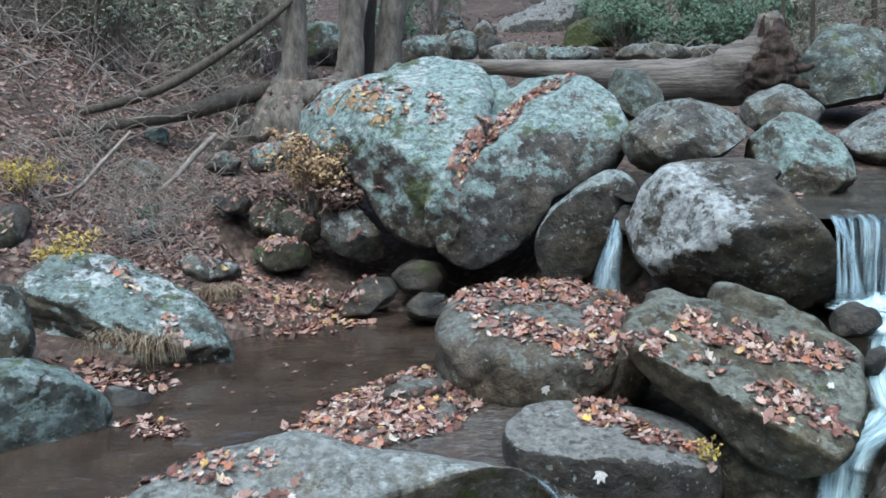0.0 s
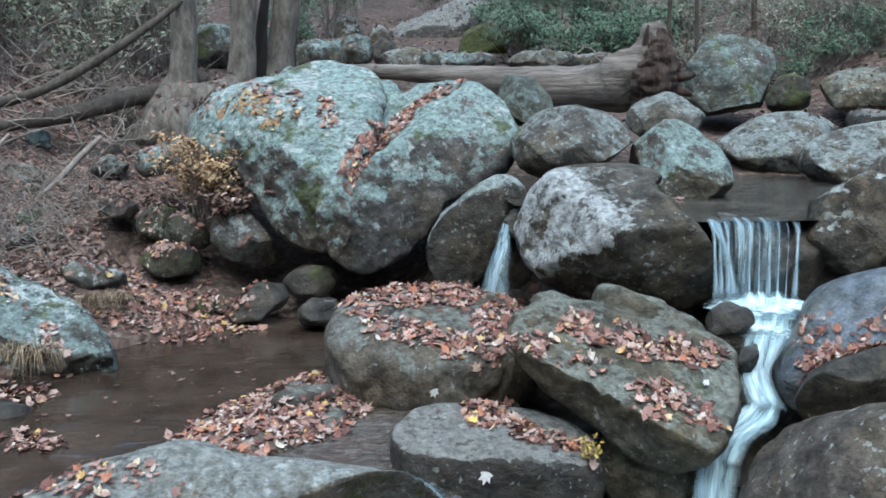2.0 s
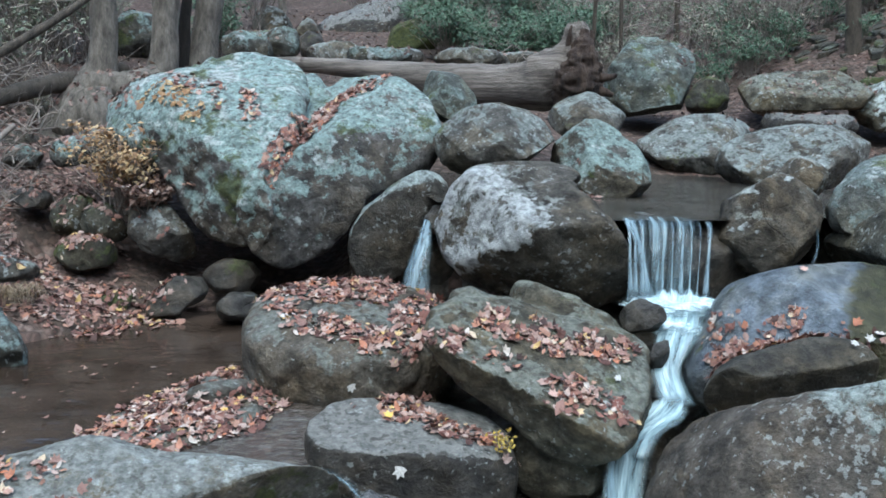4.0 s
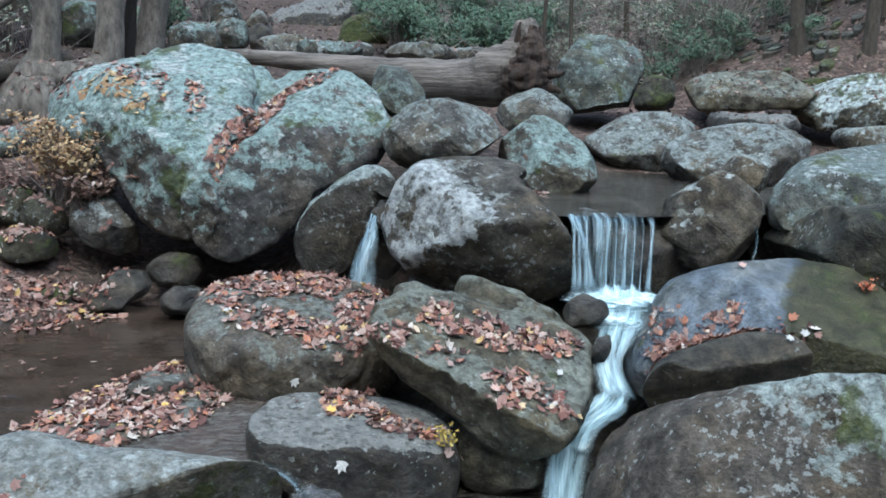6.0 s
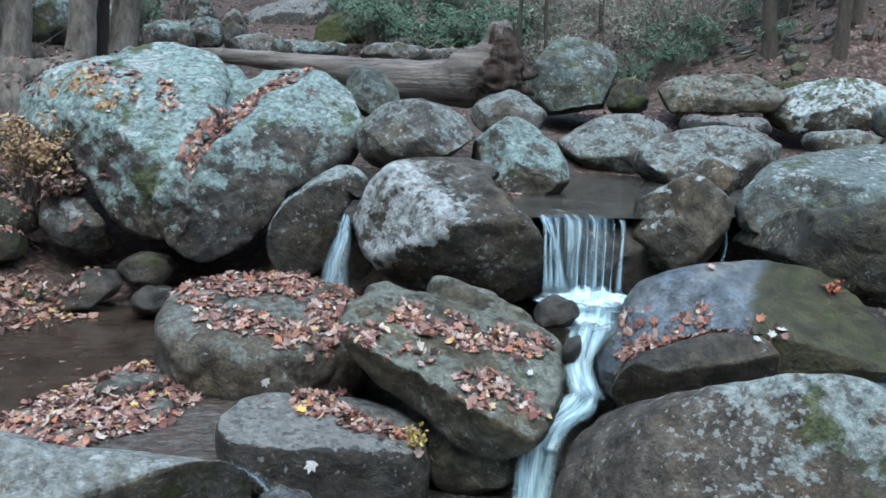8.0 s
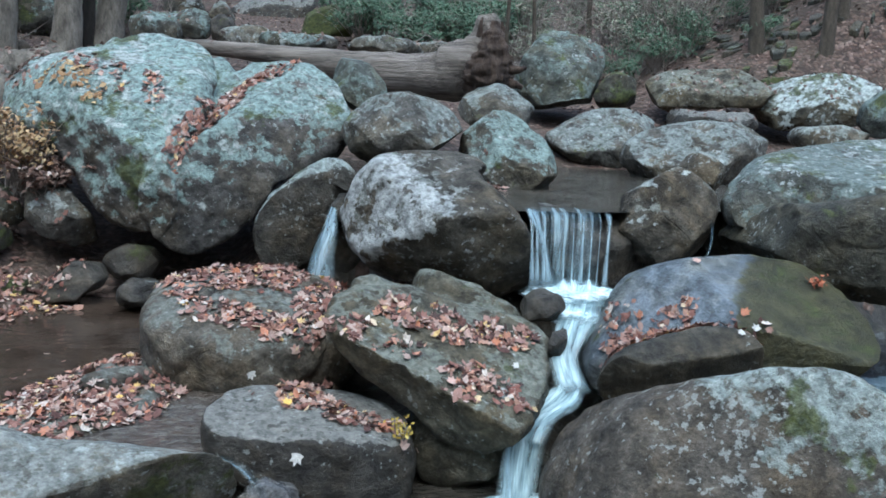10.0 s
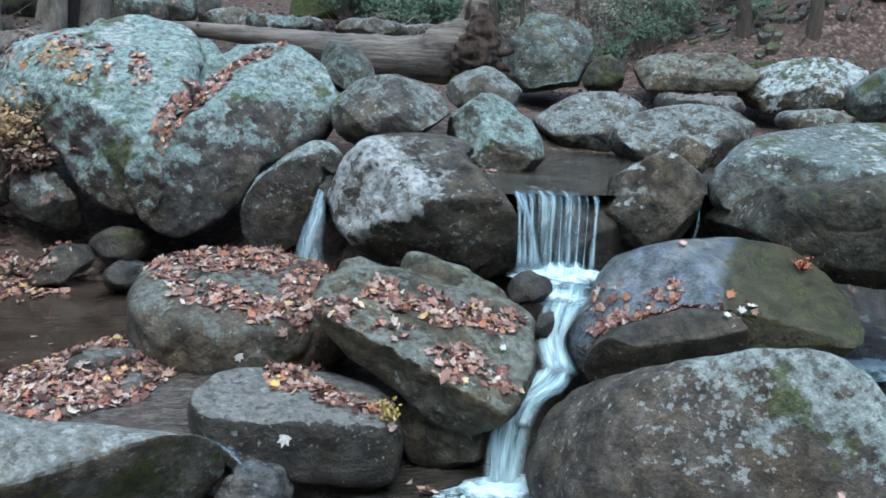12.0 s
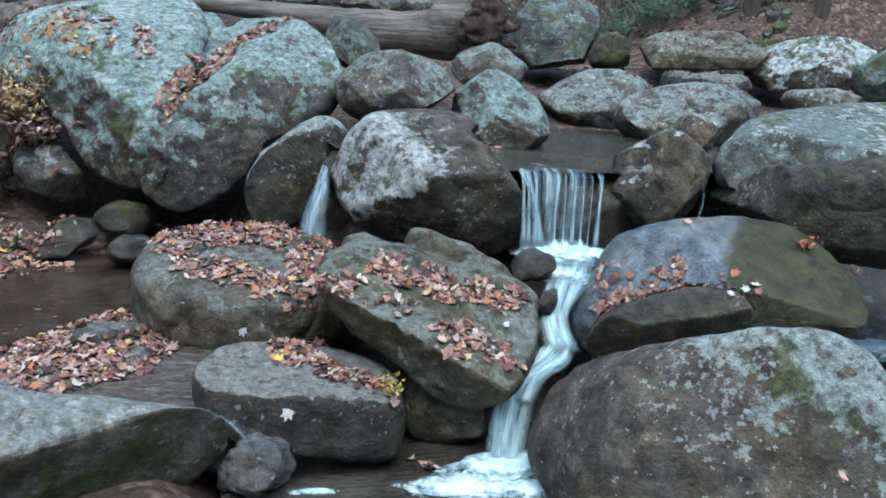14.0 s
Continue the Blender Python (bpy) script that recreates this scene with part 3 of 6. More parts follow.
boulder("big rounded boulder with white lichen blotches", "dome", [
    lobe((2.31, 7.52, 1.00), 17.1, -8.4, (0.67, 0.57, 0.53, 0.54, 0.58, 0.67, 0.84, 0.87, 0.87, 0.74, 0.59, 0.50, 0.51, 0.58, 0.75, 0.84), 1.0, 0.9, 0.05, -0.49, 2.8, 6, [(0.66, -55, 12), (0.7, 22, 20), (0.62, -17, 60), (2.13, 6.97, 0.93, -16, -22), (2.59, 6.92, 1.0, 0, -22), (2.6, 6.95, 0.8, 5, -40), (1.92, 7.34, 0.74, -32, -40)]),
    lobe((2.27, 7.8, 1.5), 15.7, -4.7, (0.45, 0.25, 0.16, 0.14, 0.15, 0.24, 0.49, 0.24, 0.13, 0.10, 0.11, 0.21), 0.5, 0.5, 1.20, 0.00, 3.2, 5, [(0.5, 0, 75), (0.6, -17, 25)]),
], 1.0)  # dome
boulder("lichen-capped rock with darkened sides beside the small waterfall", "nose", [
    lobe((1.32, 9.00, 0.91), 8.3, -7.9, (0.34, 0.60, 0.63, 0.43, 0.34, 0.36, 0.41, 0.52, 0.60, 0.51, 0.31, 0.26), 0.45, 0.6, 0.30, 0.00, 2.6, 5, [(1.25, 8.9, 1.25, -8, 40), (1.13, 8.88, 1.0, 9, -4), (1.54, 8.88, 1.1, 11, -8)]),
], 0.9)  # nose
boulder("small dark rock wedged above the small waterfall", "dark", [
    lobe((1.65, 8.50, 1.05), 11.0, -7.3, (0.13, 0.13, 0.17, 0.13, 0.13, 0.12, 0.14, 0.13, 0.15, 0.13, 0.14, 0.12), 0.2, 0.3, 0.00, 0.00, 2.6, 4),
], 1.0)  # nose_s
boulder("rounded flat-topped boulder strewn with fallen leaves", "round", [
    lobe((0.76, 7.22, 0.3), 0, -90, (0.86, 0.88, 0.89, 0.88, 0.86, 0.86, 0.85, 0.84, 0.86, 0.87, 0.85, 0.83, 0.8, 0.8, 0.82, 0.85), 0.27, 0.46, -0.155, 0.03, 3.0, 6),
], 0.8)
boulder("tilted olive-grey boulder strewn with autumn leaves", "olive", [
    lobe((2.00, 6.01, 0.30), 18.4, -16.5, (0.68, 0.70, 0.56, 0.47, 0.46, 0.55, 0.77, 0.92, 0.68, 0.47, 0.39, 0.40, 0.48, 0.58, 0.65, 0.67), 0.75, 0.8, 1.16, 0.41, 3.2, 6, [(2, 5.62, 0.42, 20, 62), (1.85, 5.05, 0.1, -10, -12), (1.40, 5.72, 0.2, -40, -26), (1.99, 5.38, -0.05, -43, -25)]),
    lobe((2.27, 6.50, 0.57), 19.2, -13.1, (0.36, 0.21, 0.18, 0.20, 0.26, 0.50, 0.41, 0.22, 0.18, 0.18, 0.24, 0.44), 0.35, 0.5, 0.60, 0.05, 2.6, 5),
    lobe((1.50, 6.35, 0.75), 13.3, -12.3, (0.15, 0.14, 0.11, 0.12, 0.12, 0.15, 0.15, 0.14, 0.11, 0.11, 0.12, 0.16), 0.25, 0.3, 0.00, 0.00, 2.6, 5),
    lobe((2.04, 5.75, -0.16), 16.9, -20.7, (0.37, 0.42, 0.33, 0.32, 0.32, 0.34, 0.42, 0.38, 0.34, 0.30, 0.32, 0.37), 0.45, 0.5, 0.00, 0.00, 2.6, 5),
], 1.0)  # tilt
boulder("low pale grey rock with lichen and leaves", "front", [
    lobe((-0.64, 4.95, -0.08), -7.3, -24.3, (1.20, 0.71, 0.47, 0.40, 0.43, 0.51, 0.60, 0.84, 1.12, 0.68, 0.43, 0.35, 0.34, 0.37, 0.49, 0.91), 0.55, 0.8, 0.60, 0.00, 2.6, 6, [(-0.5, 4.75, 0.16, 5, 66), (0.13, 4.98, -0.04, 25, -20), (-0.9, 4.5, 0.0, 0, 10)]),
], 0.7)  # front
boulder("broad lichen-covered boulder sloping into the pool", "crusty", [
    lobe((-2.77, 8.21, 0.27), -18.6, -12.3, (0.67, 0.52, 0.47, 0.45, 0.51, 0.64, 0.86, 0.96, 0.78, 0.52, 0.37, 0.33, 0.35, 0.46, 0.89, 0.89), 0.9, 0.8, 0.93, -0.19, 2.8, 6, [(-2.2, 7.86, 0.33, 15, 62), (-2.4, 7.5, 0.1, 10, -5), (-1.97, 7.62, 0.05, 10, -35), (-2.9, 7.79, 0.16, -17, -6)]),
], 1.2, (0.48, -0.1, 0.87, 0.2, 0.1))  # leftK
boulder("lichen-covered rounded boulder on the stream bank", "crusty", [
    lobe((-3.32, 6.90, 0.50), -25.7, -12.3, (0.27, 0.28, 0.33, 0.36, 0.31, 0.27, 0.28, 0.29, 0.35, 0.31, 0.35, 0.31), 0.5, 0.6, 0.00, 0.00, 2.6, 5),
], 1.0)  # leftL
boulder("smooth grey-green boulder at the pool edge", "teal", [
    lobe((-2.90, 6.00, 0.04), -25.8, -17.8, (0.68, 0.59, 0.51, 0.48, 0.45, 0.49, 0.52, 0.52, 0.54, 0.55, 0.51, 0.52, 0.42, 0.40, 0.44, 0.57), 0.55, 0.6, 0.30, 0.00, 2.6, 6, [(-2.45, 5.95, -0.1, 40, 4), (-2.75, 5.7, 0.25, 15, 40)]),
], 0.8)  # leftM
boulder("small flat wet rock at the pool edge", "dark", [
    lobe((-2.28, 6.70, 0.01), -18.8, -16.9, (0.18, 0.10, 0.09, 0.09, 0.12, 0.19, 0.18, 0.12, 0.08, 0.08, 0.10, 0.19), 0.2, 0.3, 1.00, 0.00, 2.6, 4),
], 1.0)  # leftN
boulder("small rounded stone at the pool edge", "grey", [
    lobe((-2.22, 6.15, -0.09), -19.8, -19.1, (0.11, 0.11, 0.11, 0.13, 0.12, 0.11, 0.11, 0.12, 0.12, 0.11, 0.12, 0.12), 0.15, 0.2, 0.00, 0.00, 2.6, 4),
], 1.0)  # leftO
boulder("flat dark rock roofing a small hollow", "dark", [
    lobe((-2.28, 10.40, 1.02), -12.4, -6.2, (0.22, 0.15, 0.12, 0.13, 0.13, 0.17, 0.22, 0.16, 0.11, 0.11, 0.13, 0.19), 0.35, 0.4, 1.00, 0.00, 2.6, 4),
], 1.0)  # bk1
boulder("mossy dark rock on the leafy bank", "moss", [
    lobe((-1.87, 10.30, 0.87), -10.3, -7.1, (0.24, 0.26, 0.25, 0.24, 0.22, 0.23, 0.23, 0.24, 0.27, 0.24, 0.22, 0.21), 0.3, 0.3, 0.00, 0.00, 2.6, 4),
], 1.0)  # bk2
boulder("mossy dark rock on the leafy bank", "moss", [
    lobe((-1.51, 10.00, 0.82), -8.6, -7.6, (0.22, 0.19, 0.20, 0.22, 0.22, 0.23, 0.24, 0.22, 0.20, 0.19, 0.23, 0.26), 0.3, 0.3, 0.00, 0.00, 2.6, 4),
], 1.0)  # bk3
boulder("grey rock with white lichen against the boulder", "white", [
    lobe((-0.97, 9.90, 0.76), -5.6, -8.1, (0.29, 0.24, 0.25, 0.32, 0.39, 0.38, 0.34, 0.28, 0.26, 0.27, 0.39, 0.49), 0.3, 0.4, 0.00, 0.00, 2.6, 5),
], 1.0)  # bk4
boulder("low mossy rock on the leafy bank", "moss", [
    lobe((-1.66, 9.75, 0.55), -9.6, -9.3, (0.33, 0.23, 0.19, 0.18, 0.21, 0.26, 0.30, 0.25, 0.20, 0.17, 0.19, 0.25), 0.3, 0.3, 0.00, 0.00, 2.6, 4),
], 1.0)  # bk5
boulder("dark wet rock at the pool edge", "dark", [
    lobe((-0.75, 9.25, 0.20), -4.6, -12.0, (0.28, 0.33, 0.25, 0.21, 0.17, 0.19, 0.26, 0.35, 0.27, 0.20, 0.13, 0.15), 0.25, 0.3, 0.00, 0.00, 2.6, 4),
], 1.0)  # sh1
boulder("mossy stone at the pool edge", "moss", [
    lobe((-1.35, 9.35, 0.12), -8.2, -12.2, (0.15, 0.19, 0.13, 0.13, 0.12, 0.12, 0.17, 0.16, 0.14, 0.11, 0.12, 0.16), 0.2, 0.25, 0.00, 0.00, 2.6, 4),
], 1.0)  # sh2
boulder("dark wet rock at the pool edge", "dark", [
    lobe((-0.16, 8.90, 0.18), -1.1, -12.6, (0.21, 0.20, 0.16, 0.13, 0.15, 0.17, 0.21, 0.21, 0.15, 0.13, 0.15, 0.17), 0.25, 0.3, 0.00, 0.00, 2.6, 4),
], 1.0)  # sh3
boulder("dark rock under the overhanging boulder", "dark", [
    lobe((-0.25, 9.50, 0.35), -1.5, -10.8, (0.29, 0.25, 0.18, 0.18, 0.22, 0.26, 0.29, 0.25, 0.19, 0.19, 0.19, 0.27), 0.3, 0.4, 0.00, 0.00, 2.6, 4),
], 1.0)  # sh4
boulder("low grey rock on the leafy bank", "grey", [
    lobe((-2.3, 9.35, 0.47), -13.8, -10.3, (0.30, 0.16, 0.14, 0.16, 0.20, 0.31, 0.34, 0.18, 0.15, 0.16, 0.18, 0.28), 0.3, 0.3, 0.50, 0.00, 2.6, 4),
], 1.0)  # bk6
boulder("small grey stone on the leafy bank", "grey", [
    lobe((-2.17, 9.00, 0.19), -13.6, -12.1, (0.13, 0.12, 0.13, 0.12, 0.14, 0.13, 0.16, 0.11, 0.11, 0.14, 0.13, 0.14), 0.2, 0.2, 0.00, 0.00, 2.6, 4),
], 1.0)  # bk7
boulder("upright brown-grey boulder beside the waterfall", "brown", [
    lobe((4.14, 7.20, 1.16), 28.2, -7.0, (0.40, 0.46, 0.45, 0.45, 0.43, 0.41, 0.38, 0.43, 0.48, 0.43, 0.39, 0.40), 0.5, 0.5, 0.20, 0.00, 2.8, 5, [(0.62, -50, 30), (0.6, 10, 25), (0.62, -28, -12)]),
], 0.8)  # post
boulder("rounded brown-grey rock in the stream", "brown", [
    lobe((4.91, 8.00, 1.50), 30.1, -4.2, (0.23, 0.19, 0.17, 0.16, 0.20, 0.21, 0.23, 0.19, 0.16, 0.16, 0.22, 0.21), 0.3, 0.3, 0.00, 0.00, 2.6, 4),
], 1.0)  # postQ
boulder("broad boulder with white lichen over a dark ledge", "capped", [
    lobe((6.01, 7.00, 1.55), 39.0, -3.8, (1.10, 0.89, 0.62, 0.47, 0.41, 0.41, 0.48, 0.66, 1.08, 1.17, 0.43, 0.30, 0.27, 0.28, 0.34, 0.62), 0.95, 1.0, 0.90, 0.00, 4, 6, [(4.78, 6.4, 1.55, -10, 78), (0.8, -39, 20)]),
], 1.0)  # rightR
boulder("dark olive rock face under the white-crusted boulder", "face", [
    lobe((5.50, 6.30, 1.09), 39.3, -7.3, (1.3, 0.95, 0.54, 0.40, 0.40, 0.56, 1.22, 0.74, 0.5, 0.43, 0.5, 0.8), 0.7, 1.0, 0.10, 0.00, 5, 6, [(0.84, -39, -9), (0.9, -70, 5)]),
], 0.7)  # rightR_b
boulder("smooth wet blue-grey boulder with fallen leaves", "blue", [
    lobe((3.97, 5.88, 0.51), 31.8, -13.1, (1.0, 0.93, 0.82, 0.67, 0.59, 0.61, 0.69, 0.84, 0.92, 1.08, 0.79, 0.54, 0.47, 0.47, 0.57, 0.76), 0.8, 0.8, 0.48, -0.33, 2.9, 6, [(3.88, 5.35, 0.72, 0, 66), (3.3, 5.6, 0.4, -50, 40), (4.04, 5.23, 0.60, -31, -10)]),
], 0.45)  # blue
boulder("low brown shelf of rock under the smooth boulder", "shelf", [
    lobe((3.29, 5.20, 0.49), 29.7, -15.3, (0.50, 0.49, 0.33, 0.24, 0.23, 0.28, 0.45, 0.54, 0.26, 0.21, 0.22, 0.27), 0.4, 0.6, 0.50, -0.10, 3, 5, [(2.91, 5.23, 0.43, -29, -22), (3.30, 5.07, 0.62, 3, -24), (3.2, 5.16, 0.62, -10, 50)]),
], 0.6)  # blue_b
boulder("massive speckled grey boulder with moss patches", "speck", [
    lobe((3.18, 3.97, 0.06), 35.6, -22.6, (0.94, 0.89, 0.85, 0.83, 0.77, 0.79, 0.88, 1.21, 1.39, 1.19, 1.06, 0.83, 0.65, 0.61, 0.67, 0.86), 0.8, 0.9, 0.18, -0.64, 3, 6, [(3.2, 3.8, 0.8, -20, 62), (2.75, 4.2, 0.35, -35, 35)]),
], 0.9, (0.5, 0.2, 0.84, 0.35, 0.03))  # near
boulder("small dark wet rock beside the cascade", "dark", [
    lobe((2.72, 6.25, 0.65), 21.2, -12.5, (0.17, 0.15, 0.13, 0.14, 0.13, 0.14, 0.16, 0.16, 0.15, 0.12, 0.13, 0.14), 0.15, 0.25, 0.00, 0.00, 2.6, 4),
], 1.0)  # wet
boulder("small wet rock in the cascade", "dark", [
    lobe((2.76, 6.00, 0.44), 22.2, -14.5, (0.07, 0.08, 0.13, 0.10, 0.08, 0.06, 0.07, 0.09, 0.10, 0.11, 0.07, 0.06), 0.1, 0.2, 0.00, 0.00, 2.6, 4),
], 1.0)  # chock
boulder("tall grey-green boulder behind the fallen log", "tall", [
    lobe((5.83, 14.00, 2.45), 21.7, 1.0, (0.74, 0.74, 0.67, 0.66, 0.69, 0.65, 0.69, 0.85, 0.68, 0.58, 0.61, 0.67), 0.8, 0.9, 0.40, 0.00, 2.6, 5, [(0.6, -45, 10), (0.6, 25, 20), (0.6, -10, 55)]),
], 0.8)  # vtall
boulder("low grey rock at the head of the upper pool", "pale", [
    lobe((5.64, 11.80, 1.56), 24.5, -2.7, (0.73, 0.74, 0.52, 0.46, 0.46, 0.61, 0.82, 0.68, 0.52, 0.46, 0.50, 0.52), 0.5, 0.6, 0.70, 0.00, 2.6, 5, [(0.5, -30, 50), (0.6, 20, 30), (0.6, -20, -20)]),
], 0.9)  # wlow
boulder("long low brown-grey rock in the stream", "pale", [
    lobe((6.16, 10.30, 1.49), 29.7, -3.3, (0.95, 0.79, 0.51, 0.42, 0.46, 0.62, 0.93, 0.81, 0.47, 0.37, 0.39, 0.58), 0.5, 0.6, 0.90, 0.00, 2.6, 5, [(0.5, -35, 55), (0.6, -30, -10), (0.6, 20, 30)]),
], 0.9)  # xlow
boulder("low mossy slab below the wooded slope", "olive", [
    lobe((8.19, 13.70, 2.31), 30.0, 0.5, (1.12, 0.66, 0.40, 0.34, 0.38, 0.62, 1.05, 0.71, 0.39, 0.32, 0.33, 0.48), 0.6, 0.8, 0.80, 0.00, 2.6, 5, [(0.45, -30, 60), (0.6, -30, -10)]),
], 0.5)  # ymoss
boulder("blocky mossy rock on the far bank", "moss", [
    lobe((6.48, 13.50, 2.21), 24.7, 0.1, (0.31, 0.35, 0.30, 0.31, 0.28, 0.30, 0.34, 0.32, 0.33, 0.28, 0.27, 0.35), 0.5, 0.5, 0.00, 0.00, 2.6, 4),
], 1.0)  # ysm
boulder("boulder crusted with bright white lichen", "bright", [
    lobe((9.63, 12.90, 2.18), 35.9, 0.0, (1.10, 0.74, 0.56, 0.50, 0.50, 0.65, 1.06, 0.79, 0.48, 0.42, 0.43, 0.61), 0.6, 0.8, 0.60, 0.00, 2.6, 5, [(0.55, -55, 45), (0.6, -10, 30), (0.6, -36, -15)]),
], 0.9)  # zwhite
boulder("low grey rock on the far bank", "grey", [
    lobe((8.16, 10.60, 1.75), 36.6, -1.8, (0.53, 0.34, 0.21, 0.17, 0.19, 0.28, 0.58, 0.33, 0.19, 0.16, 0.19, 0.30), 0.4, 0.5, 0.80, 0.00, 2.6, 4),
], 1.0)  # z2
boulder("grey-green boulder on the far bank", "teal", [
    lobe((9.40, 10.80, 2.14), 40.0, -0.1, (0.57, 0.51, 0.50, 0.38, 0.39, 0.43, 0.57, 0.59, 0.42, 0.35, 0.38, 0.50), 0.6, 0.6, 0.00, 0.00, 2.6, 5),
], 1.0)  # z3
boulder("leaf-covered flat rock on the far bank", "slab", [
    lobe((7.30, 12.00, 1.87), 30.3, -1.3, (0.73, 0.28, 0.18, 0.15, 0.16, 0.27, 0.81, 0.26, 0.16, 0.14, 0.15, 0.25), 0.4, 0.6, 1.50, 0.00, 2.6, 4),
], 1.0)  # z4
boulder("small mossy rock below the slope", "moss", [
    lobe((9.90, 14.60, 2.44), 33.4, 0.9, (0.43, 0.32, 0.19, 0.16, 0.19, 0.25, 0.46, 0.34, 0.22, 0.16, 0.16, 0.22), 0.4, 0.5, 0.00, 0.00, 2.6, 4),
], 1.0)  # z5
boulder("flat pale rock behind the fallen log", "pale", [
    lobe((3.99, 16.00, 2.76), 14.0, 2.0, (0.77, 0.28, 0.14, 0.12, 0.13, 0.20, 0.69, 0.25, 0.14, 0.12, 0.13, 0.20), 0.5, 0.7, 1.50, 0.00, 2.6, 4),
], 1.0)  # flat1
boulder("flat pale rock behind the fallen log", "pale", [
    lobe((2.38, 18.00, 2.82), 7.5, 2.1, (0.58, 0.35, 0.19, 0.16, 0.17, 0.28, 0.59, 0.29, 0.19, 0.18, 0.18, 0.27), 0.5, 0.6, 1.20, 0.00, 2.6, 4),
], 1.0)  # flat2
boulder("rounded rock thick with green moss", "mossy", [
    lobe((3.3, 22.5, 3.38), 8.3, 3.2, (0.61, 0.58, 0.62, 0.50, 0.52, 0.54, 0.60, 0.67, 0.54, 0.45, 0.50, 0.62), 0.6, 0.7, 0.00, 0.00, 2.6, 4),
], 1.0)  # mossr
boulder("sloping slab covered in fallen leaves", "slab", [
    lobe((2.69, 26.00, 3.85), 5.9, 3.7, (1.35, 1.70, 1.06, 0.72, 0.68, 0.82, 1.39, 1.47, 0.88, 0.66, 0.67, 0.88), 0.8, 1.2, 1.50, 0.00, 2.6, 5),
], 1.0)  # far1
boulder("upright grey rock in the woods", "grey", [
    lobe((1.01, 24.00, 3.39), 2.4, 2.9, (0.39, 0.39, 0.39, 0.53, 0.42, 0.37, 0.37, 0.50, 0.43, 0.41, 0.42, 0.45), 0.5, 0.6, 0.00, 0.00, 2.6, 4),
], 1.0)  # far2
boulder("lichen-covered rock behind the boulder", "lichen", [
    lobe((-0.11, 19.00, 2.98), -0.3, 2.4, (0.66, 0.45, 0.36, 0.29, 0.32, 0.49, 0.77, 0.42, 0.34, 0.29, 0.31, 0.49), 0.6, 0.8, 0.80, 0.00, 2.6, 4),
], 1.0)  # far3
boulder("grey rock in the woods", "grey", [
    lobe((0.16, 25.00, 3.82), 0.4, 3.8, (0.51, 0.39, 0.41, 0.46, 0.49, 0.47, 0.50, 0.47, 0.41, 0.38, 0.47, 0.55), 0.6, 0.7, 0.00, 0.00, 2.6, 4),
], 1.0)  # far4
boulder("pale lichen-covered rock behind the trees", "lichen", [
    lobe((-2.50, 20.00, 3.15), -7.1, 3.5, (0.50, 0.56, 0.59, 0.60, 0.57, 0.52, 0.48, 0.59, 0.58, 0.59, 0.57, 0.54), 0.6, 0.8, 0.00, 0.00, 2.6, 4),
], 1.0)  # far5
boulder("grey rock in the undergrowth", "grey", [
    lobe((-3.71, 19.00, 2.89), -11.1, 2.1, (0.31, 0.32, 0.34, 0.31, 0.33, 0.31, 0.30, 0.31, 0.36, 0.32, 0.34, 0.30), 0.5, 0.5, 0.00, 0.00, 2.6, 4),
], 1.0)  # far6
boulder("grey stone half buried in leaf litter", "grey", [
    lobe((-3.51, 11.20, 1.31), -17.4, -4.2, (0.28, 0.18, 0.17, 0.14, 0.16, 0.21, 0.29, 0.20, 0.15, 0.13, 0.15, 0.24), 0.3, 0.3, 0.00, 0.00, 2.6, 4),
], 1.0)  # far7
boulder("grey stone half buried in leaf litter", "grey", [
    lobe((-3.64, 12.60, 1.56), -16.1, -2.7, (0.21, 0.19, 0.17, 0.16, 0.20, 0.18, 0.23, 0.18, 0.16, 0.18, 0.17, 0.21), 0.3, 0.3, 0.00, 0.00, 2.6, 4),
], 1.0)  # far8
boulder("dark rock in the undergrowth", "moss", [
    lobe((-4.23, 9.00, 0.86), -25.2, -7.5, (0.26, 0.26, 0.28, 0.29, 0.28, 0.21, 0.21, 0.30, 0.28, 0.25, 0.26, 0.25), 0.4, 0.4, 0.00, 0.00, 2.6, 4),
], 1.0)  # far9
boulder("wet dark rock under the outlet trickle", "wet", [
    lobe((0.70, 5.12, -0.26), 4.8, -24.7, (0.22, 0.21, 0.20, 0.18, 0.18, 0.18, 0.21, 0.25, 0.18, 0.16, 0.17, 0.21), 0.25, 0.3, 0.00, 0.00, 3.2, 5),
], 2.0)  # lowr
boulder("dark wet ledge behind the waterfall", "dark", [
    lobe((3.52, 7.75, 0.73), 22.8, -9.7, (0.60, 0.59, 0.41, 0.35, 0.39, 0.61, 0.61, 0.59, 0.43, 0.37, 0.39, 0.58), 0.5, 0.9, 0.00, 0.00, 4, 5),
], 1.0)  # lipr
boulder("dark wet ledge behind the small waterfall", "dark", [
    lobe((1.62, 9.30, 0.51), 9.9, -10.0, (0.42, 0.43, 0.43, 0.37, 0.43, 0.46, 0.42, 0.45, 0.41, 0.35, 0.40, 0.46), 0.35, 0.6, 0.00, 0.00, 4, 4),
], 1.0)  # lipl
# added filler: a dark stone standing in for the hollow's deep shade
boulder("dark rock added to fill the shaded hollow under the ledge", "dark", [
    lobe((8.4, 9.2, -0.35), 41.1, -12.8, (0.68, 0.73, 0.70, 0.70, 0.75, 0.80, 0.69, 0.71, 0.76, 0.73, 0.68, 0.78), 0.3, 0.6, 0.00, 0.00, 3, 4),
], 1.0)  # cave
